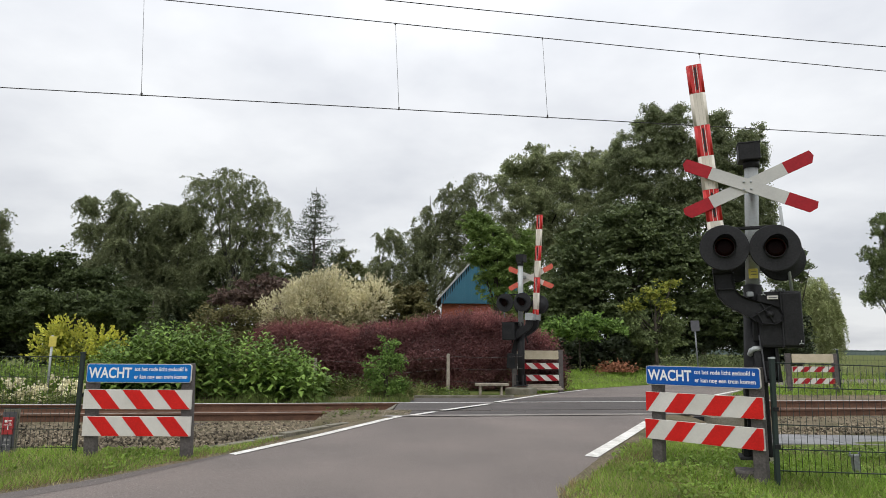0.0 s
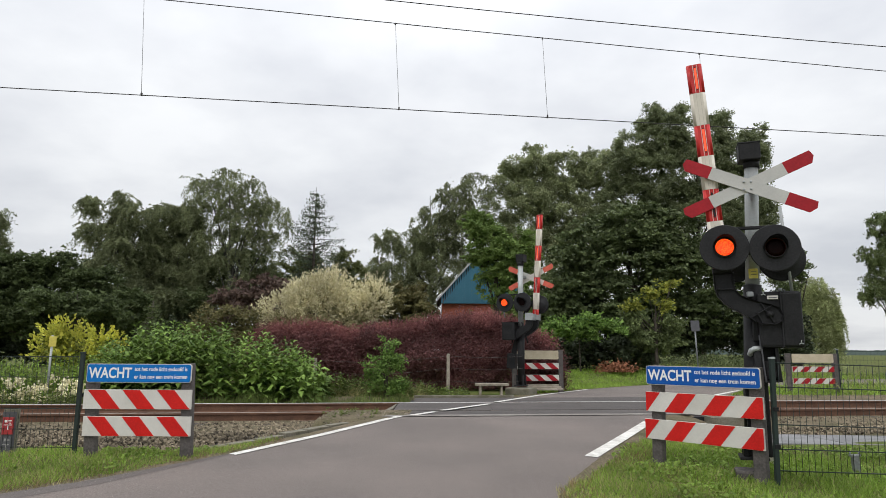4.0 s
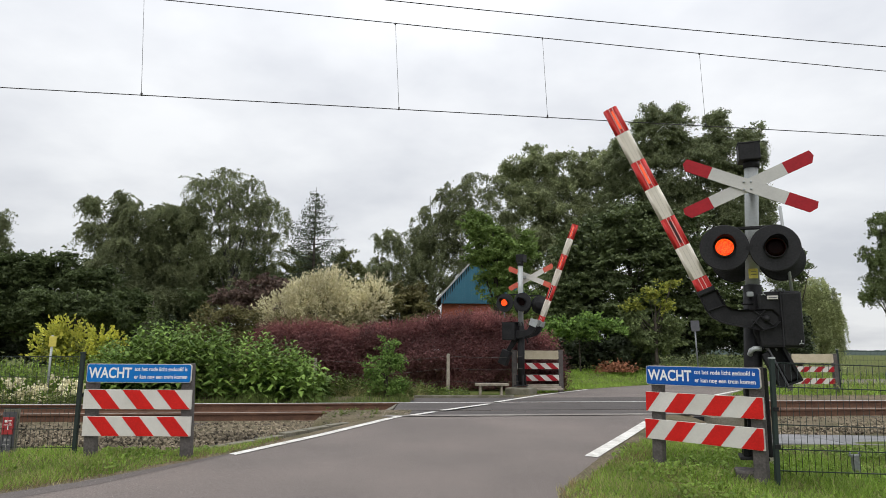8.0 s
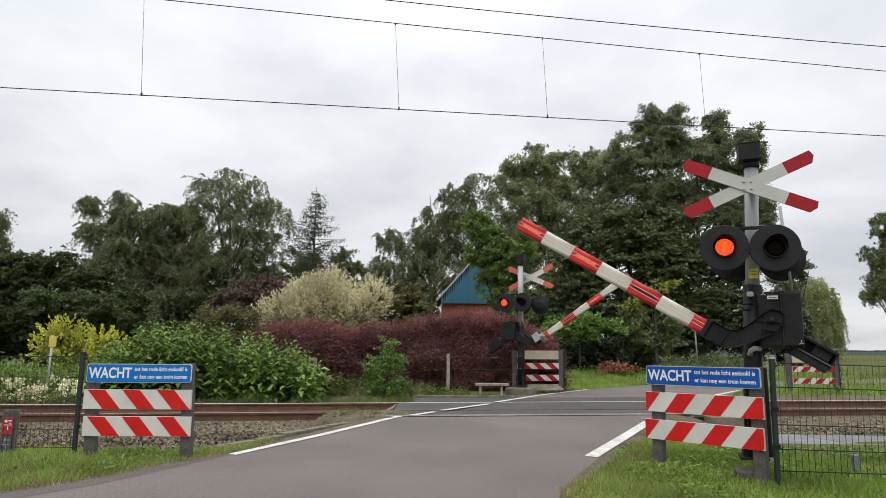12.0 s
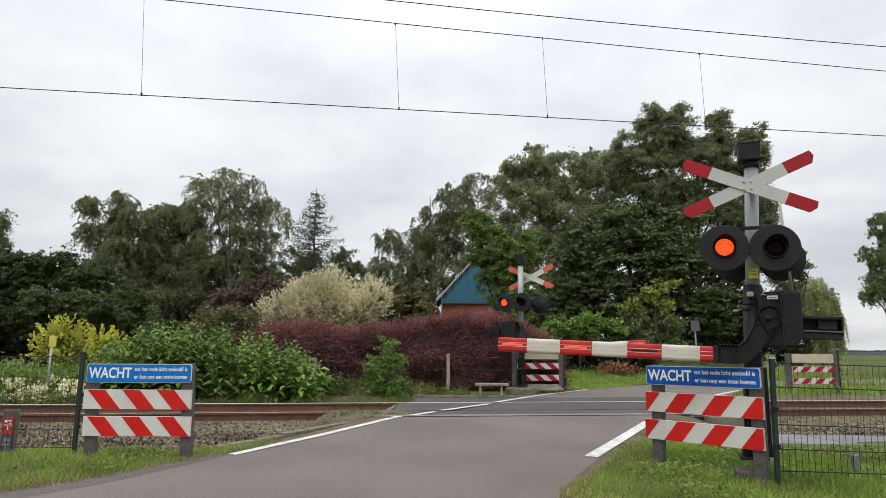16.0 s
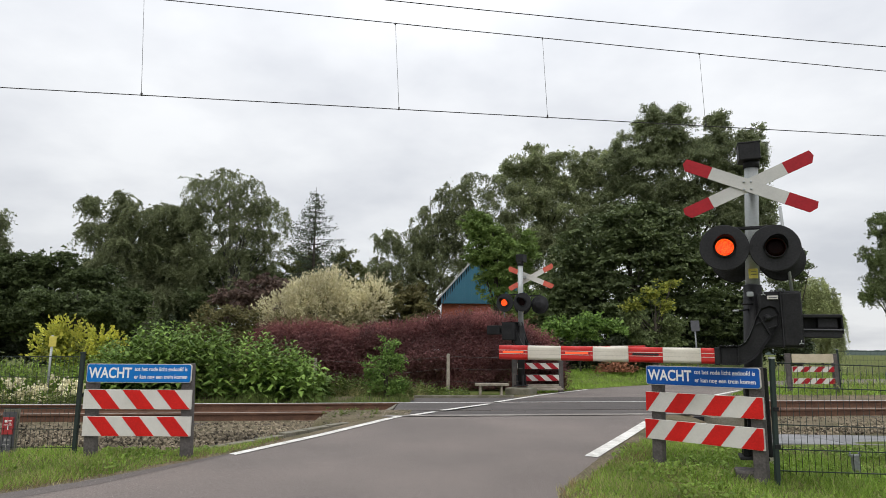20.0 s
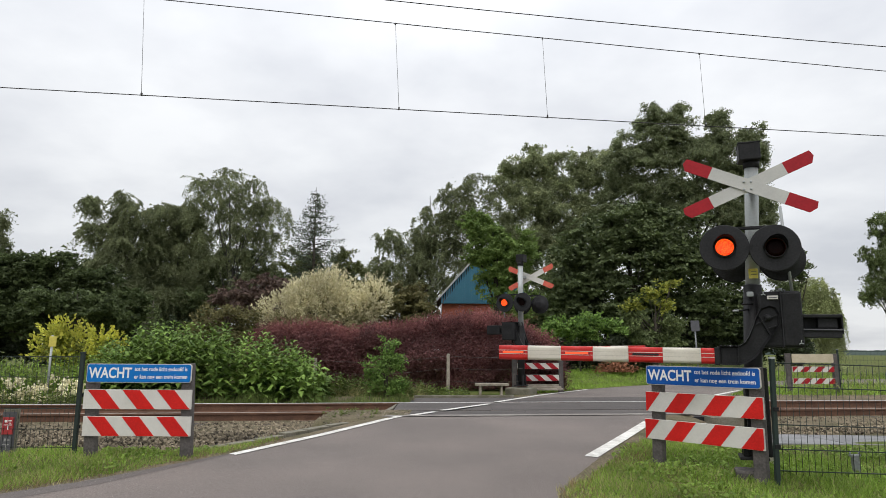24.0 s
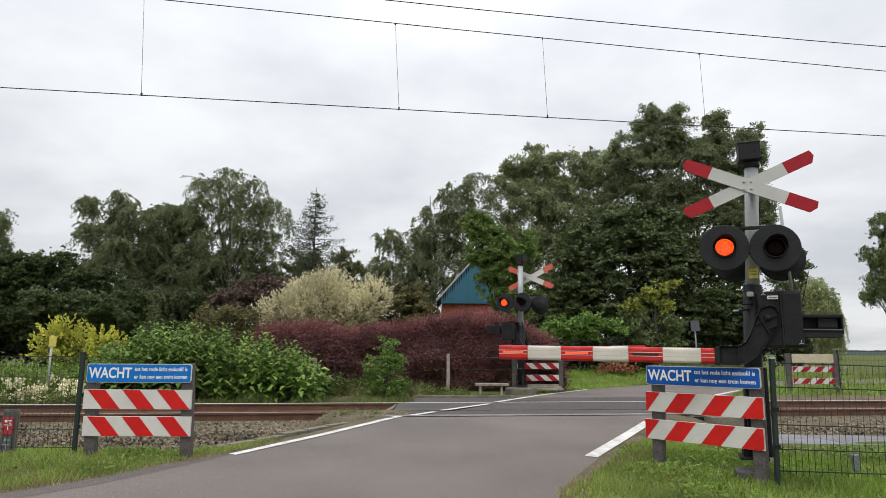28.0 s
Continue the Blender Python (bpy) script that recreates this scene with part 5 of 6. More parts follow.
grow("birch", 42, [(-19.0, 8.9, 1.8, 2.2), (-17.2, 8.6, 1.4, 2.0), (-18.3, 6.6, 2.3, 2.3), (-17.6, 3.6, 2.6, 2.2), (-16.4, 5.4, 1.8, 1.8), (-20.0, 4.8, 1.7, 1.7)], "leaf_birch", "birch with hanging grey-green twigs", size=0.15, clump=0.15, leaves=54, per_m2=26, aspect=0.4, core=5, seed=14, hang=1.1, sway=0.5, bark="birch_bark")
grow("birch", 41, [(-14.9, 11.0, 2.2, 2.2), (-12.6, 10.3, 1.6, 1.6), (-13.2, 9.1, 2.2, 2.1), (-16.3, 8.3, 1.9, 2.5), (-11.3, 8.8, 1.4, 1.7), (-12.0, 6.5, 2.0, 2.1), (-14.8, 5.0, 2.9, 2.2)], "leaf_birch", "tall airy birch with hanging grey-green twigs", size=0.135, clump=0.14, leaves=44, per_m2=16, aspect=0.42, core=1, lift=0.35, limbs=16, seed=15, hang=1.1, sway=0.6, bark="birch_bark")
grow("tree", 43, [(-15, 3.0, 5.0, 2.6), (-9.5, 3.2, 3.0, 2.4), (-20.5, 2.6, 3.2, 2.4), (-17, 5.2, 2.6, 1.8), (-14.3, 6.2, 2.3, 1.9), (-11.8, 4.9, 1.9, 1.8)], "leaf_dark", "dark green tree below the birches", seed=16, sway=0.15)
grow("tree", 38, [(-6.6, 5.6, 2.0, 1.5), (-8.6, 5.8, 1.4, 1.3), (-5.3, 4.8, 1.3, 1.6), (-6.5, 2.6, 2.6, 1.9)], "leaf_green", "rounded olive-green tree among the birches", seed=17, sway=0.2)
grow("shrub", 30, [(-8.4, 3.7, 1.7, 0.9), (-9.9, 3.2, 1.1, 0.8), (-6.7, 3.8, 0.9, 0.6), (-8.4, 1.9, 2.6, 1.5)], "leaf_copper", "dense shrub with copper-brown leaves", "shrub", seed=18, sway=0.2)
grow("tree", 34.5, [(-2.6, 3.3, 1.6, 1.3), (-1.3, 3.7, 0.8, 1.1), (-4.3, 3.4, 1.3, 1.3), (-2.6, 1.5, 2.6, 1.2)], "leaf_brown", "olive-green small tree beside the house", seed=19, clump=0.22, core=24, sway=0.2)
grow("birch", 44, [(0.8, 11.4, 1.6, 1.9), (2.6, 12.1, 1.7, 1.6), (-1.4, 9.4, 1.1, 1.6), (0.0, 9.0, 1.7, 1.9), (-2.5, 7.8, 1.5, 1.5), (-3.8, 8.6, 1.1, 1.0), (1.8, 8.6, 2.3, 2.3), (-3.3, 5.8, 1.9, 1.7), (-0.5, 6.2, 2.3, 1.9), (-4.1, 4.2, 1.9, 1.7), (-2.0, 4.8, 1.9, 1.7), (-4.7, 5.8, 1.3, 1.6), (-1.0, 7.6, 1.6, 1.6), (3.8, 9.8, 1.7, 2.4)], "leaf_birch", "tall birch with hanging grey-green twigs", size=0.14, clump=0.16, leaves=46, per_m2=20, aspect=0.42, core=9, limbs=18, seed=20, hang=1.0, sway=0.6, bark="birch_bark")
grow("shrub", 33, [(-4.6, 2.0, 1.6, 1.6), (-0.9, 2.4, 0.9, 1.1), (0.6, 1.9, 1.2, 0.85), (2.2, 2.0, 1.2, 1.0), (3.6, 2.2, 1.2, 1.3)], "leaf_brown", "low green shrubs in front of the house", "shrub", seed=21, clump=0.2, core=30)
grow("maple", 30, [(2.1, 6.1, 1.3, 1.3), (2.6, 4.7, 1.0, 1.2), (1.6, 6.9, 0.8, 0.8), (1.8, 5.3, 0.6, 0.6), (3.4, 3.4, 1.2, 1.4), (3.5, 5.6, 1.1, 1.3)], "leaf_maple", "bright green young maple beside the house", seed=22, sway=0.35)
grow("tree", 45, [(6.9, 13.6, 2.0, 2.0), (9.1, 13.8, 2.2, 1.8), (5.4, 13.0, 1.5, 2.0), (11.4, 13.4, 1.8, 2.1), (8.2, 10.5, 2.7, 2.8), (6.0, 9.2, 1.9, 2.8), (4.7, 6.7, 2.3, 2.7), (8.0, 6.5, 2.8, 3.0), (10.8, 9.8, 2.2, 2.6), (5.0, 3.2, 2.6, 2.4)], "leaf_ash", "tall broad grey-green tree with hanging twigs", size=0.135, clump=0.26, leaves=50, per_m2=27, core=10, lift=0.4, seed=23, hang=0.7, sway=0.6)
grow("tree", 43, [(15.2, 15.6, 1.9, 2.2), (16.7, 16.4, 1.1, 1.5), (14.6, 16.7, 1.0, 1.3), (12.9, 13.3, 1.9, 2.4), (14.5, 12.5, 2.6, 2.7), (18.0, 12.9, 2.3, 3.1), (19.4, 15.8, 1.2, 1.9), (20.5, 14.2, 1.7, 2.4), (22.0, 15.2, 1.0, 1.5), (21.9, 11.7, 1.1, 2.3), (18.2, 8.5, 3.3, 2.7), (14.6, 8.6, 2.6, 2.4), (12.5, 10.4, 2.2, 2.2), (16.8, 10.6, 1.9, 2.0), (20.2, 10.0, 1.4, 1.8), (21.2, 7.7, 1.5, 2.3), (22.0, 9.6, 1.0, 1.6), (22.6, 6.6, 0.9, 1.6), (23.4, 4.6, 0.9, 1.2)], "leaf_tall", "tallest tree of the wood with ragged green crown", size=0.135, clump=0.30, leaves=46, per_m2=30, core=20, lift=0.5, seed=24, hang=0.4, sway=0.7, limbs=14)
grow("chestnut", 36, [(6.8, 4.4, 1.8, 2.5), (7.0, 2.0, 2.0, 1.6), (4.8, 1.8, 1.5, 1.6), (10.7, 7.6, 2.5, 2.4), (8.7, 6.6, 2.2, 2.4), (12.9, 6.9, 2.5, 2.5), (11.2, 5.0, 3.4, 2.2), (14.4, 5.0, 2.5, 2.3), (8.6, 3.7, 2.4, 1.8), (15.9, 3.1, 1.8, 1.8), (12.7, 2.7, 2.7, 1.5), (17.3, 4.3, 0.9, 1.9)], "leaf_dark", "dense dark green chestnut with layered leaf sprays", size=0.21, clump=0.30, leaves=34, per_m2=18, core=38, seed=35, flat=0.32, sway=0.3, limbs=12)
# Fills the dark under the large trees; shade is in the leaf colour.
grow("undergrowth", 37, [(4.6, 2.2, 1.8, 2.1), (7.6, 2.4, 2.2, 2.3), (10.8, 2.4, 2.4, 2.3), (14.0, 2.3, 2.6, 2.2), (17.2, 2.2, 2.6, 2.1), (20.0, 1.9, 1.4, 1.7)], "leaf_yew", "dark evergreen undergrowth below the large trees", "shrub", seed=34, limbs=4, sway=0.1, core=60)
grow("tree", 37, [(21.0, 6.0, 0.6, 1.2), (20.3, 3.4, 0.9, 1.8)], "leaf_dark", "small dark tree beside the willow", seed=25, sway=0.3)
grow("shrub", 26.8, [(8.1, 2.0, 0.9, 0.8), (9.4, 1.9, 0.8, 0.8), (8.8, 1.4, 1.1, 0.6)], "leaf_mid", "dark green shrub with drooping sprays on the far verge", "shrub", seed=36, limbs=6, trunk_r=0.03, size=0.14, clump=0.2, core=30, flat=0.5, hang=0.3, ground=0.1)
grow("shrub", 26, [(5.9, 2.15, 0.9, 0.45), (4.7, 1.9, 0.75, 0.45), (6.9, 1.95, 0.7, 0.45), (4.2, 1.65, 0.4, 0.3), (5.6, 1.75, 0.9, 0.35)], "leaf_shrub", "broad light green shrub on the far verge", "shrub", seed=26, limbs=4, trunk_r=0.03, size=0.17, aspect=0.5, clump=0.3, per_m2=26, leaves=30, core=20, sway=0.2, ground=0.1, shell=0.6, flat=0.5)
grow("shrub", 26.5, [(8.7, 3.4, 0.5, 0.3), (9.3, 2.9, 0.4, 0.3), (7.9, 2.9, 0.3, 0.25), (9.5, 3.8, 0.25, 0.2)], "leaf_lime", "yellow-green leafy branches of a shrub", "shrub", seed=27, size=0.15, clump=0.2, per_m2=13, leaves=12, core=0, sway=0.3)
grow("willow", 42, [(24.8, 4.8, 1.1, 0.7), (24.2, 4.5, 0.8, 0.8), (25.5, 4.0, 0.9, 0.8), (24.7, 3.5, 1.4, 0.9), (25.7, 2.9, 0.8, 0.7), (24.0, 3.0, 0.8, 0.8), (24.6, 2.3, 1.2, 0.8), (25.5, 1.9, 0.9, 0.7)], "leaf_willow", "pale green weeping willow in the field", "tree", size=0.19, clump=0.09, leaves=70, per_m2=46, aspect=0.17, core=6, seed=28, hang=2.7, sway=0.5)
grow("tree", 38, [(26.9, 8.4, 0.9, 1.2), (28.0, 8.3, 1.4, 1.8), (26.4, 6.9, 0.8, 1.1), (27.0, 5.6, 1.3, 1.4), (25.9, 4.6, 1.0, 0.9), (27.6, 3.9, 1.4, 1.1)], "leaf_mid", "green field tree with open crown", per_m2=20, core=3, limbs=16, size=0.14, clump=0.18, hang=0.5, aspect=0.4, seed=29, sway=0.7)
white_bush = grow("willow_bush", 19, [(-3.75, 2.2, 0.75, 0.6), (-3.35, 2.6, 0.4, 0.38), (-2.15, 2.3, 0.36, 0.36), (-2.75, 1.95, 0.6, 0.4), (-4.8, 1.85, 0.5, 0.4), (-3.5, 1.3, 1.4, 0.8)], "leaf_cream", "cream-white variegated willow bush", "shrub", seed=30, size=0.07, clump=0.15, per_m2=60, leaves=40, aspect=0.4, shell=0.6, core=120)
grow("shrub", 18, [(-6.15, 1.95, 0.7, 0.4), (-6.75, 1.6, 0.5, 0.45), (-5.5, 1.85, 0.42, 0.36), (-6.1, 1.3, 1.0, 0.6)], "leaf_brown", "loose olive-brown garden shrub", "shrub", seed=31, size=0.08, clump=0.2, per_m2=48, leaves=34, core=14, sway=0.2, limbs=20)
yellow_bush = grow("shrub", 15.5, [(-8.8, 0.9, 0.95, 0.38), (-9.2, 1.15, 0.38, 0.26), (-8.2, 1.0, 0.4, 0.22)], "leaf_lime", "bright yellow leafed shrub behind the fence", "shrub", seed=32, size=0.11, clump=0.2, per_m2=36, leaves=30, core=50, sway=0.3)
grow("sapling", 14.4, [(-1.2, 1.0, 0.26, 0.36), (-1.05, 0.7, 0.25, 0.25), (-1.45, 0.5, 0.36, 0.4), (-1.25, 0.2, 0.5, 0.3)], "leaf_shrub", "small green sapling beside the rails", "shrub", seed=33, size=0.07, clump=0.12, per_m2=70, leaves=26, aspect=0.4, core=90, sway=0.5)


def conifer(name, x, y, top, half, leaf, label, seed, whorls=26, low=0.0, sway=0.3, leaf_size=0.16, fan=7):
    """Spruce: whorls of drooping boughs on a straight stem."""
    rng = np.random.default_rng(seed)
    th = root(name, pose(x, y, 0), label, "tree")
    part("trunk", tube([(0, 0, 0), (0, 0, top)], [0.16 * top / 10, 0.01], 8), "bark", th)
    pts, bm = [], bmesh.new()
    for k in range(whorls):
        u = k / whorls
        z = low + (top - low) * (1 - (1 - u) ** 0.9)
        reach = half * (1 - (z - low) / (top - low)) ** 0.75 + 0.05
        for j in range(fan):
            a = rng.uniform(0, 6.28)
            ln = reach * rng.uniform(0.55, 1.12)
            tipv = Vector((math.cos(a) * ln, math.sin(a) * ln, z - 0.02 * ln + rng.uniform(-0.08, 0.28) * ln))
            add_tube(bm, [(0, 0, z), tipv], [0.02, 0.004], 4, False)
            n = max(12, int(130 * ln / half))
            t = rng.uniform(0.15, 1, (n, 1))
            p = t * np.array(tipv) + (1 - t) * np.array([0, 0, z])
            p += rng.normal(size=(n, 3)) * np.array([0.5, 0.5, 0.6]) * leaf_size
            p[:, 2] -= rng.uniform(0, 1.4, n) * leaf_size
            pts.append(p)
    part("bough_growth", bm, "bark", th)["kind"] = "stuff"
    crown = part("crown", quad_mesh("crown", leaf_quads(rng, np.concatenate(pts), leaf_size, 0.0, 0.6, 0.35), leaf), None, th)
    TREES.append((crown, sway))


conifer("spruce", -7.43, 36, 10.45, 3.0, "leaf_conifer", "thin dark spruce standing above the shrubs", 41, whorls=24, low=3.0, sway=0.3, leaf_size=0.14, fan=7)
conifer("young_spruce", -7.13, 15.6, 2.2, 0.5, "leaf_mid", "small young spruce among the shrubs", 42, 18, sway=0.2, leaf_size=0.055)


def hedge(name, y, depth, profile, leaf, label, seed, size, clump, per_m3, leaves, wild=0.12):
    """A hedge whose top follows (x, height) pairs."""
    rng = np.random.default_rng(seed)
    xs, hs = np.array([p[0] for p in profile]), np.array([p[1] for p in profile])
    th = root(name, pose((xs[0] + xs[-1]) / 2, y, 0), label, "hedge")
    n = int(per_m3 * (xs[-1] - xs[0]) * depth * hs.mean())
    x = rng.uniform(xs[0], xs[-1], n)
    h = np.interp(x, xs, hs) * (1 + wild * np.array([noise.noise((a * 1.3, seed, 0)) for a in x]))
    v = rng.uniform(0, 1, n)
    # denser towards the skin
    face = rng.uniform(0, 1, n)
    yy = y + depth * (rng.uniform(-0.5, 0.5, n)) * np.sqrt(np.maximum(0.0, 1 - np.clip((v - 0.55) / 0.45, 0, 1) ** 2))
    yy = np.where(face < 0.5, y - depth * 0.5 * np.sqrt(np.maximum(0.02, 1 - np.clip((v - 0.5) / 0.5, 0, 1) ** 2)) + rng.normal(size=n) * 0.12, yy)
    yy = yy + np.array([0.55 * depth / 1.8 * noise.noise((a * 1.6, b * h0 * 1.8, seed)) for a, b, h0 in zip(x, v, h)])
    c = np.stack([x, yy, 0.05 + v * h], axis=1)
    off = rng.normal(size=(n, leaves, 3)) * clump
    p = (c[:, None, :] + off).reshape(-1, 3)
    p = p[p[:, 2] > 0.02] - np.array([(xs[0] + xs[-1]) / 2, y, 0])
    for i in range(int((xs[-1] - xs[0]) * 4)):
        bm = bmesh.new()
        bx = rng.uniform(xs[0], xs[-1]) - (xs[0] + xs[-1]) / 2
        add_tube(bm, [(bx, rng.normal() * depth * 0.2, 0), (bx + rng.normal() * 0.15, rng.normal() * depth * 0.3, hs.mean() * 0.8)], [0.02, 0.006], 5, False)
        part("stem", bm, "bark", th)
    part("foliage", quad_mesh("foliage", leaf_quads(rng, p, size, 0.3, 0.0, 0.55, y > 16), leaf), None, th)
    return th


barberry = hedge("barberry_hedge", 17.8, 1.7, [(-5.2, 1.2), (-4.7, 1.42), (-3.5, 1.5), (-2.5, 1.3), (-1.75, 1.38), (-0.9, 1.5), (0.2, 1.74), (1.05, 1.84), (1.8, 1.68), (2.5, 1.3), (3.2, 0.95)], "leaf_purple", "tall dark red barberry hedge behind the track", 51, 0.056, 0.10, 260, 36, 0.32)
hedge("garden_hedge", 33, 1.2, [(10.6, 0.70), (13.0, 0.78), (16.2, 0.74)], "leaf_dark", "clipped green hedge at a garden", 52, 0.09, 0.12, 110, 16, 0.03)


def stalks(name, y, depth, profile, leaf, label, seed, count, ln, step, aspect=0.3, droop=0.35, low=0.12):
    """Tall plants: upright stems with pointed, arching leaves; heights follow (x, height) pairs."""
    rng = np.random.default_rng(seed)
    xs, hs = np.array([p[0] for p in profile]), np.array([p[1] for p in profile])
    mid = (xs[0] + xs[-1]) / 2
    th = root(name, pose(mid, y, 0), label, "plants", kind="stuff")
    bm, quads = bmesh.new(), []
    for i in range(count):
        x = rng.uniform(xs[0], xs[-1])
        dy = rng.uniform(-0.5, 0.5) * depth
        h = np.interp(x, xs, hs) * rng.uniform(0.72, 1.1) * (1.0 if dy > -0.2 * depth else 0.8)
        lean = rng.normal(size=2) * 0.08 * h
        base = np.array([x - mid, dy, -0.1])
        tip = base + np.array([lean[0], lean[1] - 0.03, h])
        add_tube(bm, [base.tolist(), tip.tolist()], [0.007, 0.003], 3, False)
        n = max(4, int((1 - low) * h / step))
        u = np.linspace(low, 1.0, n)[:, None] + rng.normal(size=(n, 1)) * 0.01
        p = base + (tip - base) * u
        a = np.arange(n) * 2.4 + rng.uniform(0, 6.28)
        out = np.stack([np.cos(a), np.sin(a), rng.uniform(0.1, 0.75, n) + 0.5 * u[:, 0] ** 4], 1)
        out /= np.linalg.norm(out, axis=1)[:, None]
        side = np.stack([-np.sin(a), np.cos(a), rng.normal(size=n) * 0.25], 1)
        L = (ln * rng.uniform(0.7, 1.2, n) * np.clip(1.25 - 0.6 * u[:, 0] ** 3, 0.5, 1.2))[:, None]
        m = p + out * L * 0.5
        e = p + out * L - np.array([0, 0, 1.0]) * L * droop
        quads.append(np.stack([p, m + side * L * aspect / 2, e, m - side * L * aspect / 2], 1))
    part("stems", bm, "weed", th)
    part("foliage", quad_mesh("foliage", np.concatenate(quads), leaf), None, th)
    return th


def spikes(parent, origin, bases, outward, length, leaf, size, per, seed, aspect=0.35):
    """Thin upright shoots set with small leaves, growing out of a bush."""
    rng = np.random.default_rng(seed)
    n = len(bases)
    d = outward + rng.normal(size=(n, 3)) * 0.3 + np.array([0, 0, 0.9])
    d /= np.linalg.norm(d, axis=1)[:, None]
    L = length * rng.uniform(0.5, 1.3, (n, 1))
    t = rng.uniform(0, 1, (n, per, 1))
    p = bases[:, None, :] + d[:, None, :] * L[:, None, :] * t + rng.normal(size=(n, per, 3)) * 0.014
    p = p.reshape(-1, 3) - np.array(origin)
    dd = np.repeat(d, per, axis=0) + rng.normal(size=p.shape) * 0.45
    dd /= np.linalg.norm(dd, axis=1)[:, None]
    side = np.cross(dd, rng.normal(size=p.shape))
    side /= np.linalg.norm(side, axis=1)[:, None] + 1e-9
    ln = size * rng.uniform(0.6, 1.3, (len(p), 1))
    q = np.stack([p, p + dd * ln * 0.5 + side * ln * aspect / 2, p + dd * ln, p + dd * ln * 0.5 - side * ln * aspect / 2], 1)
    return part("outer_growth", quad_mesh("outer_growth", q, leaf), None, parent)


def bush_skin(seed, blobs, y, depth, count):
    """Points and outward directions over the visible skin of a bush."""
    rng = np.random.default_rng(seed)
    P, N = [], []
    area = sum(b[2] * b[3] for b in blobs)
    for x, z, rx, rz in blobs:
        n = int(count * rx * rz / area)
        u = rng.normal(size=(n, 3)) + np.array([0, -0.35, 0.35])
        u /= np.linalg.norm(u, axis=1)[:, None]
        P.append(u * np.array([rx, rx * depth, rz]) * rng.uniform(0.8, 1.05, (n, 1)) + np.array([x, y, z]))
        N.append(u)
    return np.concatenate(P), np.concatenate(N)


stalks("leafy_plants", 14.1, 1.3, [(-7.5, 1.2), (-6.9, 1.48), (-6.2, 1.56), (-5.2, 1.56), (-4.4, 1.5), (-3.6, 1.3), (-3.0, 1.0), (-2.5, 0.6)], "leaf_stalk", "row of tall leafy green garden plants behind the track", 53, 310, 0.27, 0.048, 0.32, 0.42)
stalks("wild_plants", 14.5, 0.9, [(-12.0, 0.85), (-10.5, 0.85), (-9.5, 0.8), (-8.0, 0.9), (-7.2, 0.9)], "grass", "mixed green wild plants behind the fence", 54, 520, 0.15, 0.04, 0.24, 0.3)
# Dark of the wood floor, given by leaves with shade in their colour.
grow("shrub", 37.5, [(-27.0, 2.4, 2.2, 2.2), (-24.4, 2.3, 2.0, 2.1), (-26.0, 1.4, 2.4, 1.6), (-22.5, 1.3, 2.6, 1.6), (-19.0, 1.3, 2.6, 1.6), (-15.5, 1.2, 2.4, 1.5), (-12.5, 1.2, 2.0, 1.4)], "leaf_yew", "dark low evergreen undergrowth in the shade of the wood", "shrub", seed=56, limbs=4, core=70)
stalks("undergrowth", 14.75, 0.7, [(-3.4, 0.6), (-2.7, 0.62), (-1.9, 0.5), (-1.0, 0.55), (-0.3, 0.36), (0.6, 0.25)], "weed", "low dark weeds at the foot of the hedge", 55, 280, 0.13, 0.035, 0.35, 0.3)
_P, _N = bush_skin(57, [(-3.75, 2.35, 0.85, 0.70), (-3.35, 2.75, 0.55, 0.48), (-2.15, 2.45, 0.5, 0.5), (-2.75, 2.1, 0.7, 0.5), (-4.8, 2.0, 0.6, 0.5), (-4.3, 2.45, 0.45, 0.35)], 19, 0.8, 1500)
spikes(white_bush, white_bush.location, _P, _N, 0.36, "leaf_white", 0.075, 15, 58, 0.36)
_P, _N = bush_skin(63, [(-8.8, 0.95, 1.0, 0.4), (-9.2, 1.25, 0.4, 0.28), (-8.2, 1.1, 0.4, 0.22)], 15.5, 0.7, 260)
spikes(yellow_bush, yellow_bush.location, _P[::2], _N[::2], 0.32, "leaf_yellow", 0.09, 17, 64, 0.6)
stalks("low_weeds", 12.75, 0.7, [(-12.0, 0.22), (-9.0, 0.25), (-7.2, 0.25)], "weed", "low green weeds below the white flowers", 65, 260, 0.11, 0.03, 0.3, 0.3)
# Rosy shoots over the upper hedge carry its lit top in their colour.
_r = np.random.default_rng(59)
_x = _r.uniform(-5.1, 3.0, 4400)
_v = _r.uniform(0.5, 1.0, 4400) ** 0.25
_h = np.interp(_x, [-5.2, -4.7, -3.5, -2.5, -1.75, -0.9, 0.2, 1.05, 1.8, 2.5, 3.2], [1.2, 1.42, 1.5, 1.3, 1.38, 1.5, 1.74, 1.84, 1.68, 1.3, 0.95])
_d = -0.9 * np.sqrt(np.maximum(0.0, 1 - ((_v - 0.5) / 0.5) ** 2)) * _r.uniform(0.2, 1.0, 4400)
spikes(barberry, barberry.location, np.stack([_x, 17.8 + _d, _v * _h], 1), np.stack([np.zeros(4400), -0.35 * np.ones(4400), np.zeros(4400)], 1), 0.40, "leaf_rose_lit", 0.05, 12, 60, 0.45)


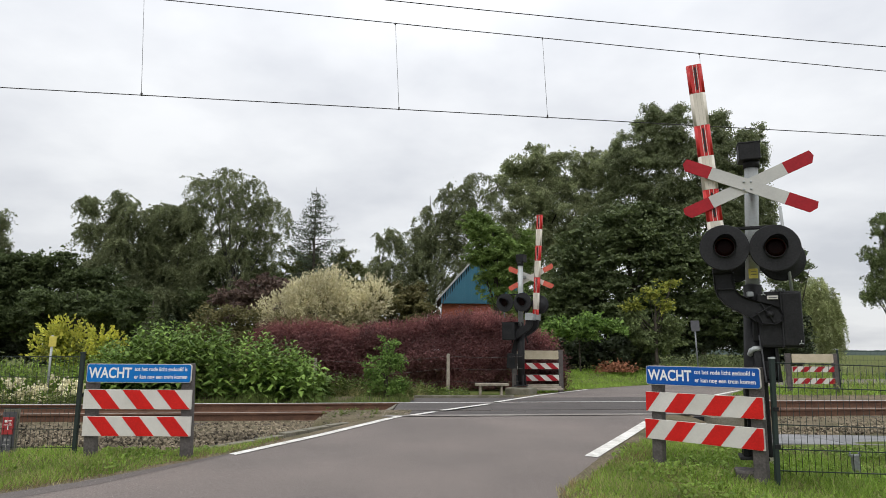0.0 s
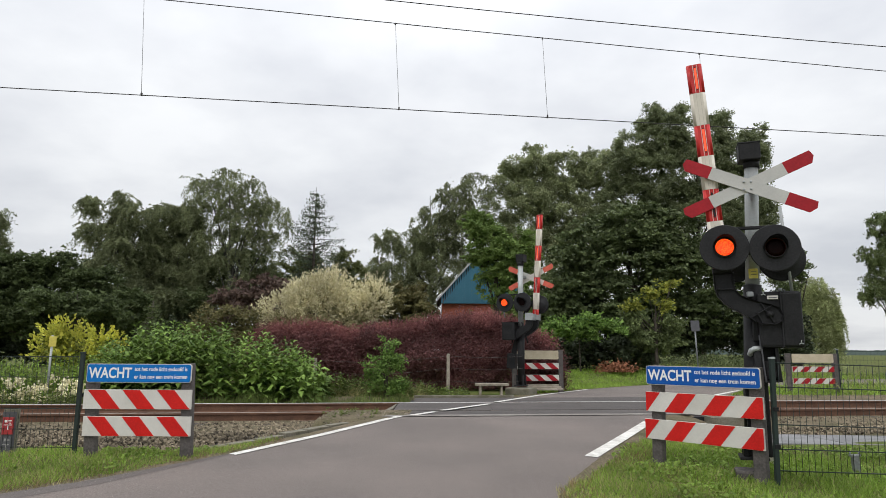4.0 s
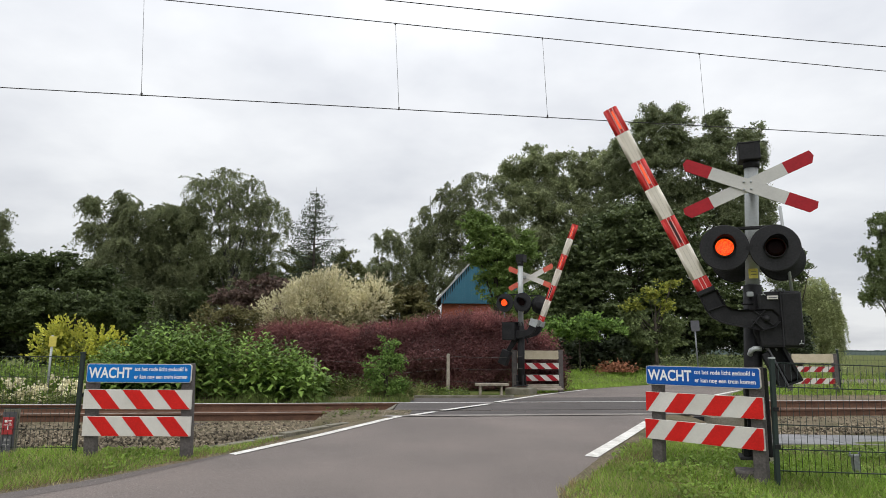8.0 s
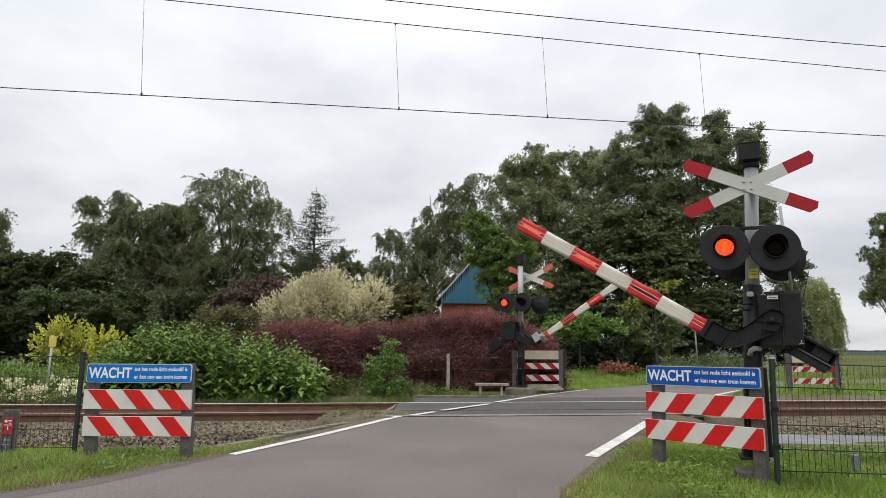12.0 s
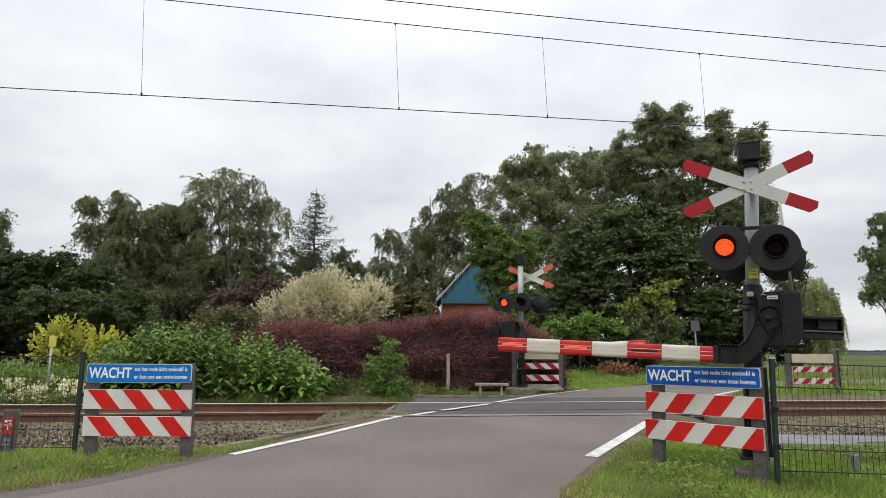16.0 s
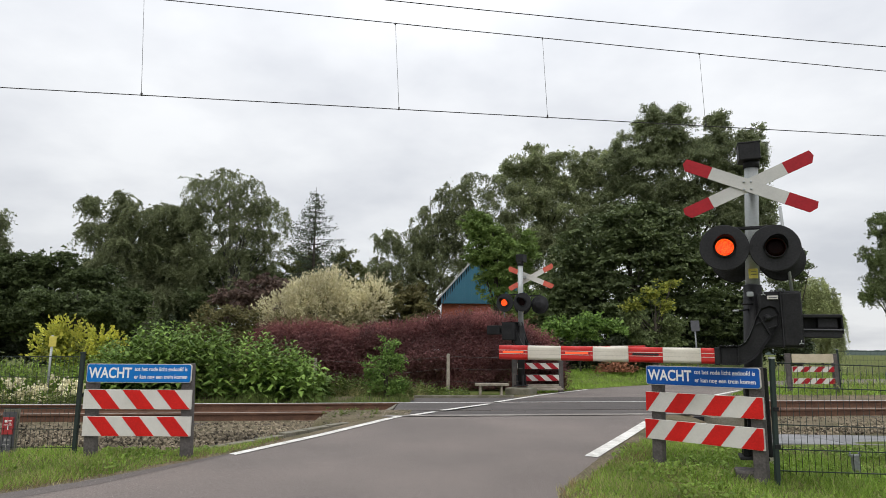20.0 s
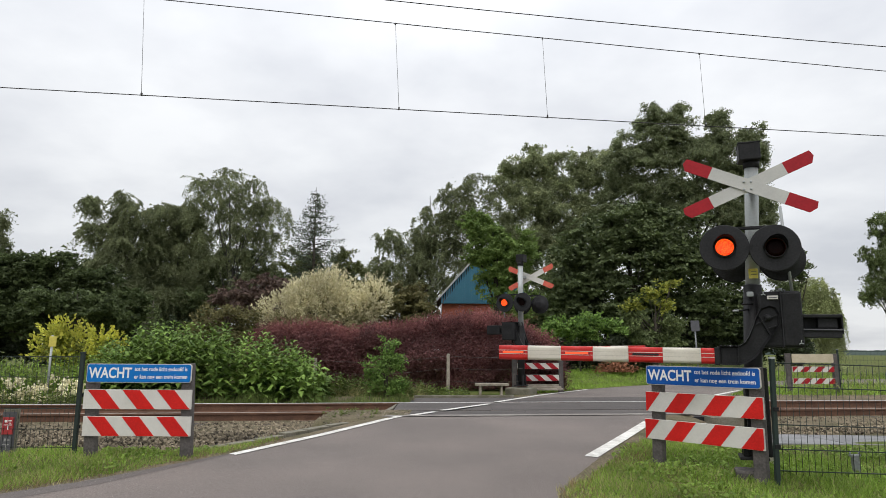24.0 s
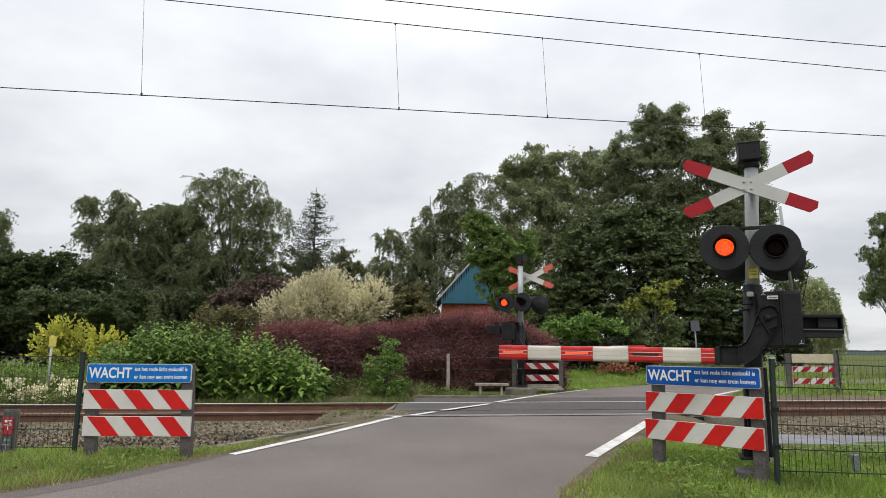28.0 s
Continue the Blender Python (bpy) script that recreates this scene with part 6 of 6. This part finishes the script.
def flowers():
    rng = np.random.default_rng(61)
    th = root("white_flowers", pose(-9, 12.95, 0, 0, 0, 7), "tall stems with clusters of cream-white flowers", "flowers", kind="stuff")
    n = 100
    x = rng.uniform(-10.8, -7.3, n)
    h = np.where(rng.uniform(0, 1, n) < 0.3, rng.uniform(0.15, 0.55, n), rng.uniform(-0.12, 0.22, n)) * np.where(x < -8.5, 1.0, 0.8)
    bm, pts = bmesh.new(), []
    for a, b in zip(x, h):
        yy = rng.normal() * 0.15
        add_tube(bm, [(a + 9, yy, -0.15), (a + 9 + rng.normal() * 0.04, yy, b)], 0.006, 4, False)
        k = rng.integers(18, 40)
        pts.append(np.array([a + 9, yy, b]) + rng.normal(size=(k, 3)) * np.array([0.038, 0.03, 0.04]))
    part("stems", bm, "grass", th)
    part("blossoms", quad_mesh("blossoms", leaf_quads(rng, np.concatenate(pts), 0.062, 0.3, 0.0, 0.9), "flower"), None, th)


flowers()
crossing_shoulder()


def grass_field(name, areas, material, label, seed, keep_off=0.0, reach=99.0):
    """Blades of grass: narrow bent quads rooted on the ground."""
    rng = np.random.default_rng(seed)
    out = []
    for x0, x1, y0, y1, count, h, w in areas:
        x, y = rng.uniform(x0, x1, count), rng.uniform(y0, y1, count)
        P = []
        for a, b, side in zip(x.tolist(), y.tolist(), road_sides(x, y).tolist()):
            s = track_s(a, b)
            if side > reach + 0.3 * noise.noise((a * 1.5, b * 1.5, 4)) or side < keep_off + 0.05 * noise.noise((a * 5, b * 5, 2)):
                continue
            if 1.15 < a < 3.5 and 6.2 < b < 9.9 and side < 0.17 + 0.06 * noise.noise((a * 4, b * 4, 7)):
                continue
            if -3.75 < s < 2.3 and (a < -1.0 or a > 6.5):
                continue
            if -3.3 < s < 2.3 and side > 0 and a > 2.5:
                continue
            if a > 3.6 and 7.5 - 0.08 * (a - 4.2) < b < 9.9:
                continue
            P.append((a, b, ground_z(a, b, side)))
        P = np.array(P)
        n = len(P)
        patch = np.array([0.75 + 1.0 * noise.noise((p[0] * 1.5, p[1] * 1.5, 5)) for p in P])
        hh = (h * rng.uniform(0.45, 1.2, n) * np.clip(patch, 0.35, 1.4))[:, None]
        a = rng.uniform(0, 6.28, n)
        side = np.stack([np.cos(a), np.sin(a), np.zeros(n)], 1) * w
        lean = np.stack([rng.normal(size=n), rng.normal(size=n), np.zeros(n)], 1) * hh * 0.6
        up = np.array([0, 0, 1.0]) * hh
        out.append(np.stack([P - side - (0, 0, 0.01), P + side - (0, 0, 0.01), P + lean + up + side * 0.2, P + lean + up - side * 0.2], 1))
    tagged(part(name, quad_mesh(name, np.concatenate(out), material), None), label, "grass", kind="stuff")


grass_field("grass", [(0.6, 5.5, 4.6, 8.4, 42000, 0.075, 0.0045), (3.4, 9.0, 4.8, 8.0, 12000, 0.10, 0.005), (-7.5, -2.0, 5.4, 9.2, 34000, 0.065, 0.0045), (2.0, 14, 15.0, 30, 46000, 0.10, 0.011), (8, 34, 14.5, 34, 36000, 0.26, 0.012)], "grass", "short green grass on the verges", 71, 0.09)
grass_field("dry_grass", [(0.6, 5.0, 4.6, 8.4, 7000, 0.09, 0.003), (-7.5, -2.0, 5.4, 9.0, 13000, 0.08, 0.003), (-9.0, -0.4, 14.2, 15.0, 3000, 0.38, 0.006), (9, 34, 14.6, 32, 9000, 0.36, 0.008), (0.8, 2.4, 5.6, 7.6, 5000, 0.06, 0.003)], "grass_dry", "dry straw-coloured grass stalks", 72)

grass_field("brown_weeds", [(0.6, 2.6, 4.6, 7.9, 7000, 0.085, 0.0035), (-4.2, -1.8, 5.4, 8.4, 5000, 0.06, 0.0035)], "brown_weed", "reddish-brown weeds along the edge of the road", 74, 0.02, 0.30)
# Stands for the dark hollow under the shrubs, its shade in the leaves.
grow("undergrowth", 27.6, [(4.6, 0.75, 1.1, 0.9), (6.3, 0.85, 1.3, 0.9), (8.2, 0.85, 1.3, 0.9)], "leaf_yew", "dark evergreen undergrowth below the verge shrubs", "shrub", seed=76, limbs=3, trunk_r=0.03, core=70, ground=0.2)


def trackside_weeds():
    """Tall grass and weeds along the far side of the rails, and low broad leaves on the verges."""
    rng = np.random.default_rng(73)
    n = 6000
    x, sd = rng.uniform(-7.4, -0.7, n), rng.uniform(1.2, 2.6, n)
    P = np.stack([x, 12.18 + SLOPE * x + sd / 0.992, np.full(n, -0.15)], 1)
    h = np.array([0.19 + 0.16 * noise.noise((a * 1.7, 3, 3)) for a in x]) * rng.uniform(0.5, 1.3, n)
    a = rng.uniform(0, 6.28, n)
    side = np.stack([np.cos(a), np.sin(a), np.zeros(n)], 1) * 0.007
    lean = np.stack([rng.normal(size=n), rng.normal(size=n), np.zeros(n)], 1) * h[:, None] * 0.3
    up = np.array([0, 0, 1.0]) * h[:, None]
    v = np.stack([P - side, P + side, P + lean + up + side * 0.2, P + lean + up - side * 0.2], 1)
    tagged(part("tall_grass", quad_mesh("tall_grass", v, "weed"), None), "tall green grass along the rails", "grass", kind="stuff")
    pts = []
    for x0, x1, y0, y1, count in ((0.7, 5.2, 4.6, 7.9, 9000), (-7.0, -2.2, 5.6, 8.6, 4000), (3.0, 13.0, 15.5, 28.0, 5000)):
        qx, qy = rng.uniform(x0, x1, count), rng.uniform(y0, y1, count)
        for px, py, side in zip(qx.tolist(), qy.tolist(), road_sides(qx, qy).tolist()):
            if side < 0.12 or -3.4 < track_s(px, py) < 2.4 or noise.noise((px * 1.1, py * 1.1, 9)) < -0.05:
                continue
            pts.append((px, py, ground_z(px, py, side) + rng.uniform(0.01, 0.06)))
    tagged(part("verge_weeds", quad_mesh("verge_weeds", leaf_quads(rng, np.array(pts), 0.045, 0.9, 0.0, 0.7), "leaf_bright"), None), "low broad-leaved weeds and clover in the grass", "weeds", kind="stuff")


trackside_weeds()


def leaf_litter():
    rng = np.random.default_rng(75)
    th = root("dead_leaf_heap", pose(6.9, 25.6, 0.22), "low heap of reddish-brown dead branches and leaves", "leaf heap", kind="stuff")
    p = rng.normal(size=(900, 3)) * np.array([0.34, 0.25, 0.17])
    p[:, 2] = np.abs(p[:, 2]) + 0.02
    part("leaves", quad_mesh("leaves", leaf_quads(rng, p, 0.17, 0.3, -0.3, 0.3), "litter"), None, th)


leaf_litter()


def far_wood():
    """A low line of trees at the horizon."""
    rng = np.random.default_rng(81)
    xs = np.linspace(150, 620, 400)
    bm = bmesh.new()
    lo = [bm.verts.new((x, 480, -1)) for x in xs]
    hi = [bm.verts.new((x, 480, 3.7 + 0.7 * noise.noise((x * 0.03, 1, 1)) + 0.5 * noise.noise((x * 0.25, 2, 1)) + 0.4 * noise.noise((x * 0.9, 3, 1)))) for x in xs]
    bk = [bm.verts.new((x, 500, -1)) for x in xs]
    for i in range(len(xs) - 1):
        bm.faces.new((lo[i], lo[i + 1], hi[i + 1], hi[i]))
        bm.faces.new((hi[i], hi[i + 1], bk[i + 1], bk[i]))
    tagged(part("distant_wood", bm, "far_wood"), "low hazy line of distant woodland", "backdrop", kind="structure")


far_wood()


# ---------------------------------------------------------------- what moves
def boom_rows(delay, px, pz):
    keys = [(5.80, 86.3), (6.0, 86.0), (6.2, 84.4), (6.4, 81.7), (6.6, 79.3), (7.0, 75.3), (8.0, 66.9), (9.0, 57.9), (10.0, 48.7), (11.0, 40.2), (12.0, 32.3), (12.5, 28.2), (13.5, 20.2), (14.5, 12.6), (15.0, 9.2), (15.5, 5.4), (16.0, 2.6), (16.2, 1.8), (16.4, 1.1), (16.7, 0.7)]
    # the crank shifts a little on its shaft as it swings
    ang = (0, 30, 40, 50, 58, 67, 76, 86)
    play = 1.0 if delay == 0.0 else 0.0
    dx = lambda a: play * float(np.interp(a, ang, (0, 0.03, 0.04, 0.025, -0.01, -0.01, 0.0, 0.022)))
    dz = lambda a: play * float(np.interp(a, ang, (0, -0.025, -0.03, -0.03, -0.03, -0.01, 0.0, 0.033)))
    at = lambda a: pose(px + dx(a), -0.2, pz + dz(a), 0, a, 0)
    return [(0.0, at(86.3))] + [(t + delay, at(a)) for t, a in keys] + [(28.0, at(0.7))]


NEAR_BEAT, FAR_BEAT = (1.756, 0.6652, 0.03), (1.878, 0.6605, 0.0)


def flashes(left, beat):
    """Times at which a lamp goes on and off; each mast has its own beat."""
    out = [(1.24, 1.44)] if left else [(1.10, 1.20), (1.44, 1.73)]
    first, period, overlap = beat
    k = 0
    while first + k * period < 28.6:
        a = first + k * period
        out.append((a, a + 0.405) if left else (a + 0.375, a + period + overlap))
        k += 1
    return out


def turning(base, axis, spans):
    """Rows of a disc that turns half round for every change."""
    rows, ang = [(0.0, 180.0)], 180.0
    for on, off in spans:
        for t in (on, off):
            if t > 27.85:
                continue
            f = round(t * FPS) / FPS
            rows.append((f - 1 / FPS, ang))
            rows += [(f, ang + 80.0), (f + 1 / FPS, ang + 160.0), (f + 2 / FPS, ang + 180.0)]
            ang += 180.0
    rows.append((28.0, ang))
    clean = []
    for t, a in rows:
        if not clean or t > clean[-1][0] + 1e-4:
            clean.append((t, a))
    return [(t, base @ (pose(0, 0, 0, 0, 0, a) if axis == "z" else pose(0, 0, 0, a, 0, 0))) for t, a in clean]


def motions():
    for mast, delay, beat in ((near_mast, 0.0, NEAR_BEAT), (far_mast, 0.1, FAR_BEAT)):
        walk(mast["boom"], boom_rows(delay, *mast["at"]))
        for face, sx, disc in mast["discs"]:
            left = (sx < 0) if face < 0 else (sx > 0)
            walk(disc, turning(disc.matrix_basis.copy(), "z", flashes(left, beat)))
        for k, side, bar in mast["bars"]:
            if k == 0:
                spans = [(1.10, 29.0)]
            else:
                spans = flashes(k == 2, beat)
            walk(bar, turning(bar.matrix_basis.copy(), "x", spans))
    rng = random.Random(5)
    for crown, sway in TREES:
        if sway <= 0:
            continue
        base, t, rows = crown.matrix_basis.copy(), 0.0, []
        ph = rng.uniform(0, 6.28)
        while t < 28.01:
            a = sway * (0.6 * math.sin(t * 1.15 + ph) + 0.4 * math.sin(t * 2.1 + 2 * ph))
            b = 0.5 * sway * math.sin(t * 0.9 + 1.7 * ph)
            rows.append((t, base @ pose(0, 0, 0, b, a, 0)))
            t += 0.7
        if rows[-1][0] < 28.0:
            rows.append((28.0, rows[-1][1]))
        walk(crown, rows)


motions()
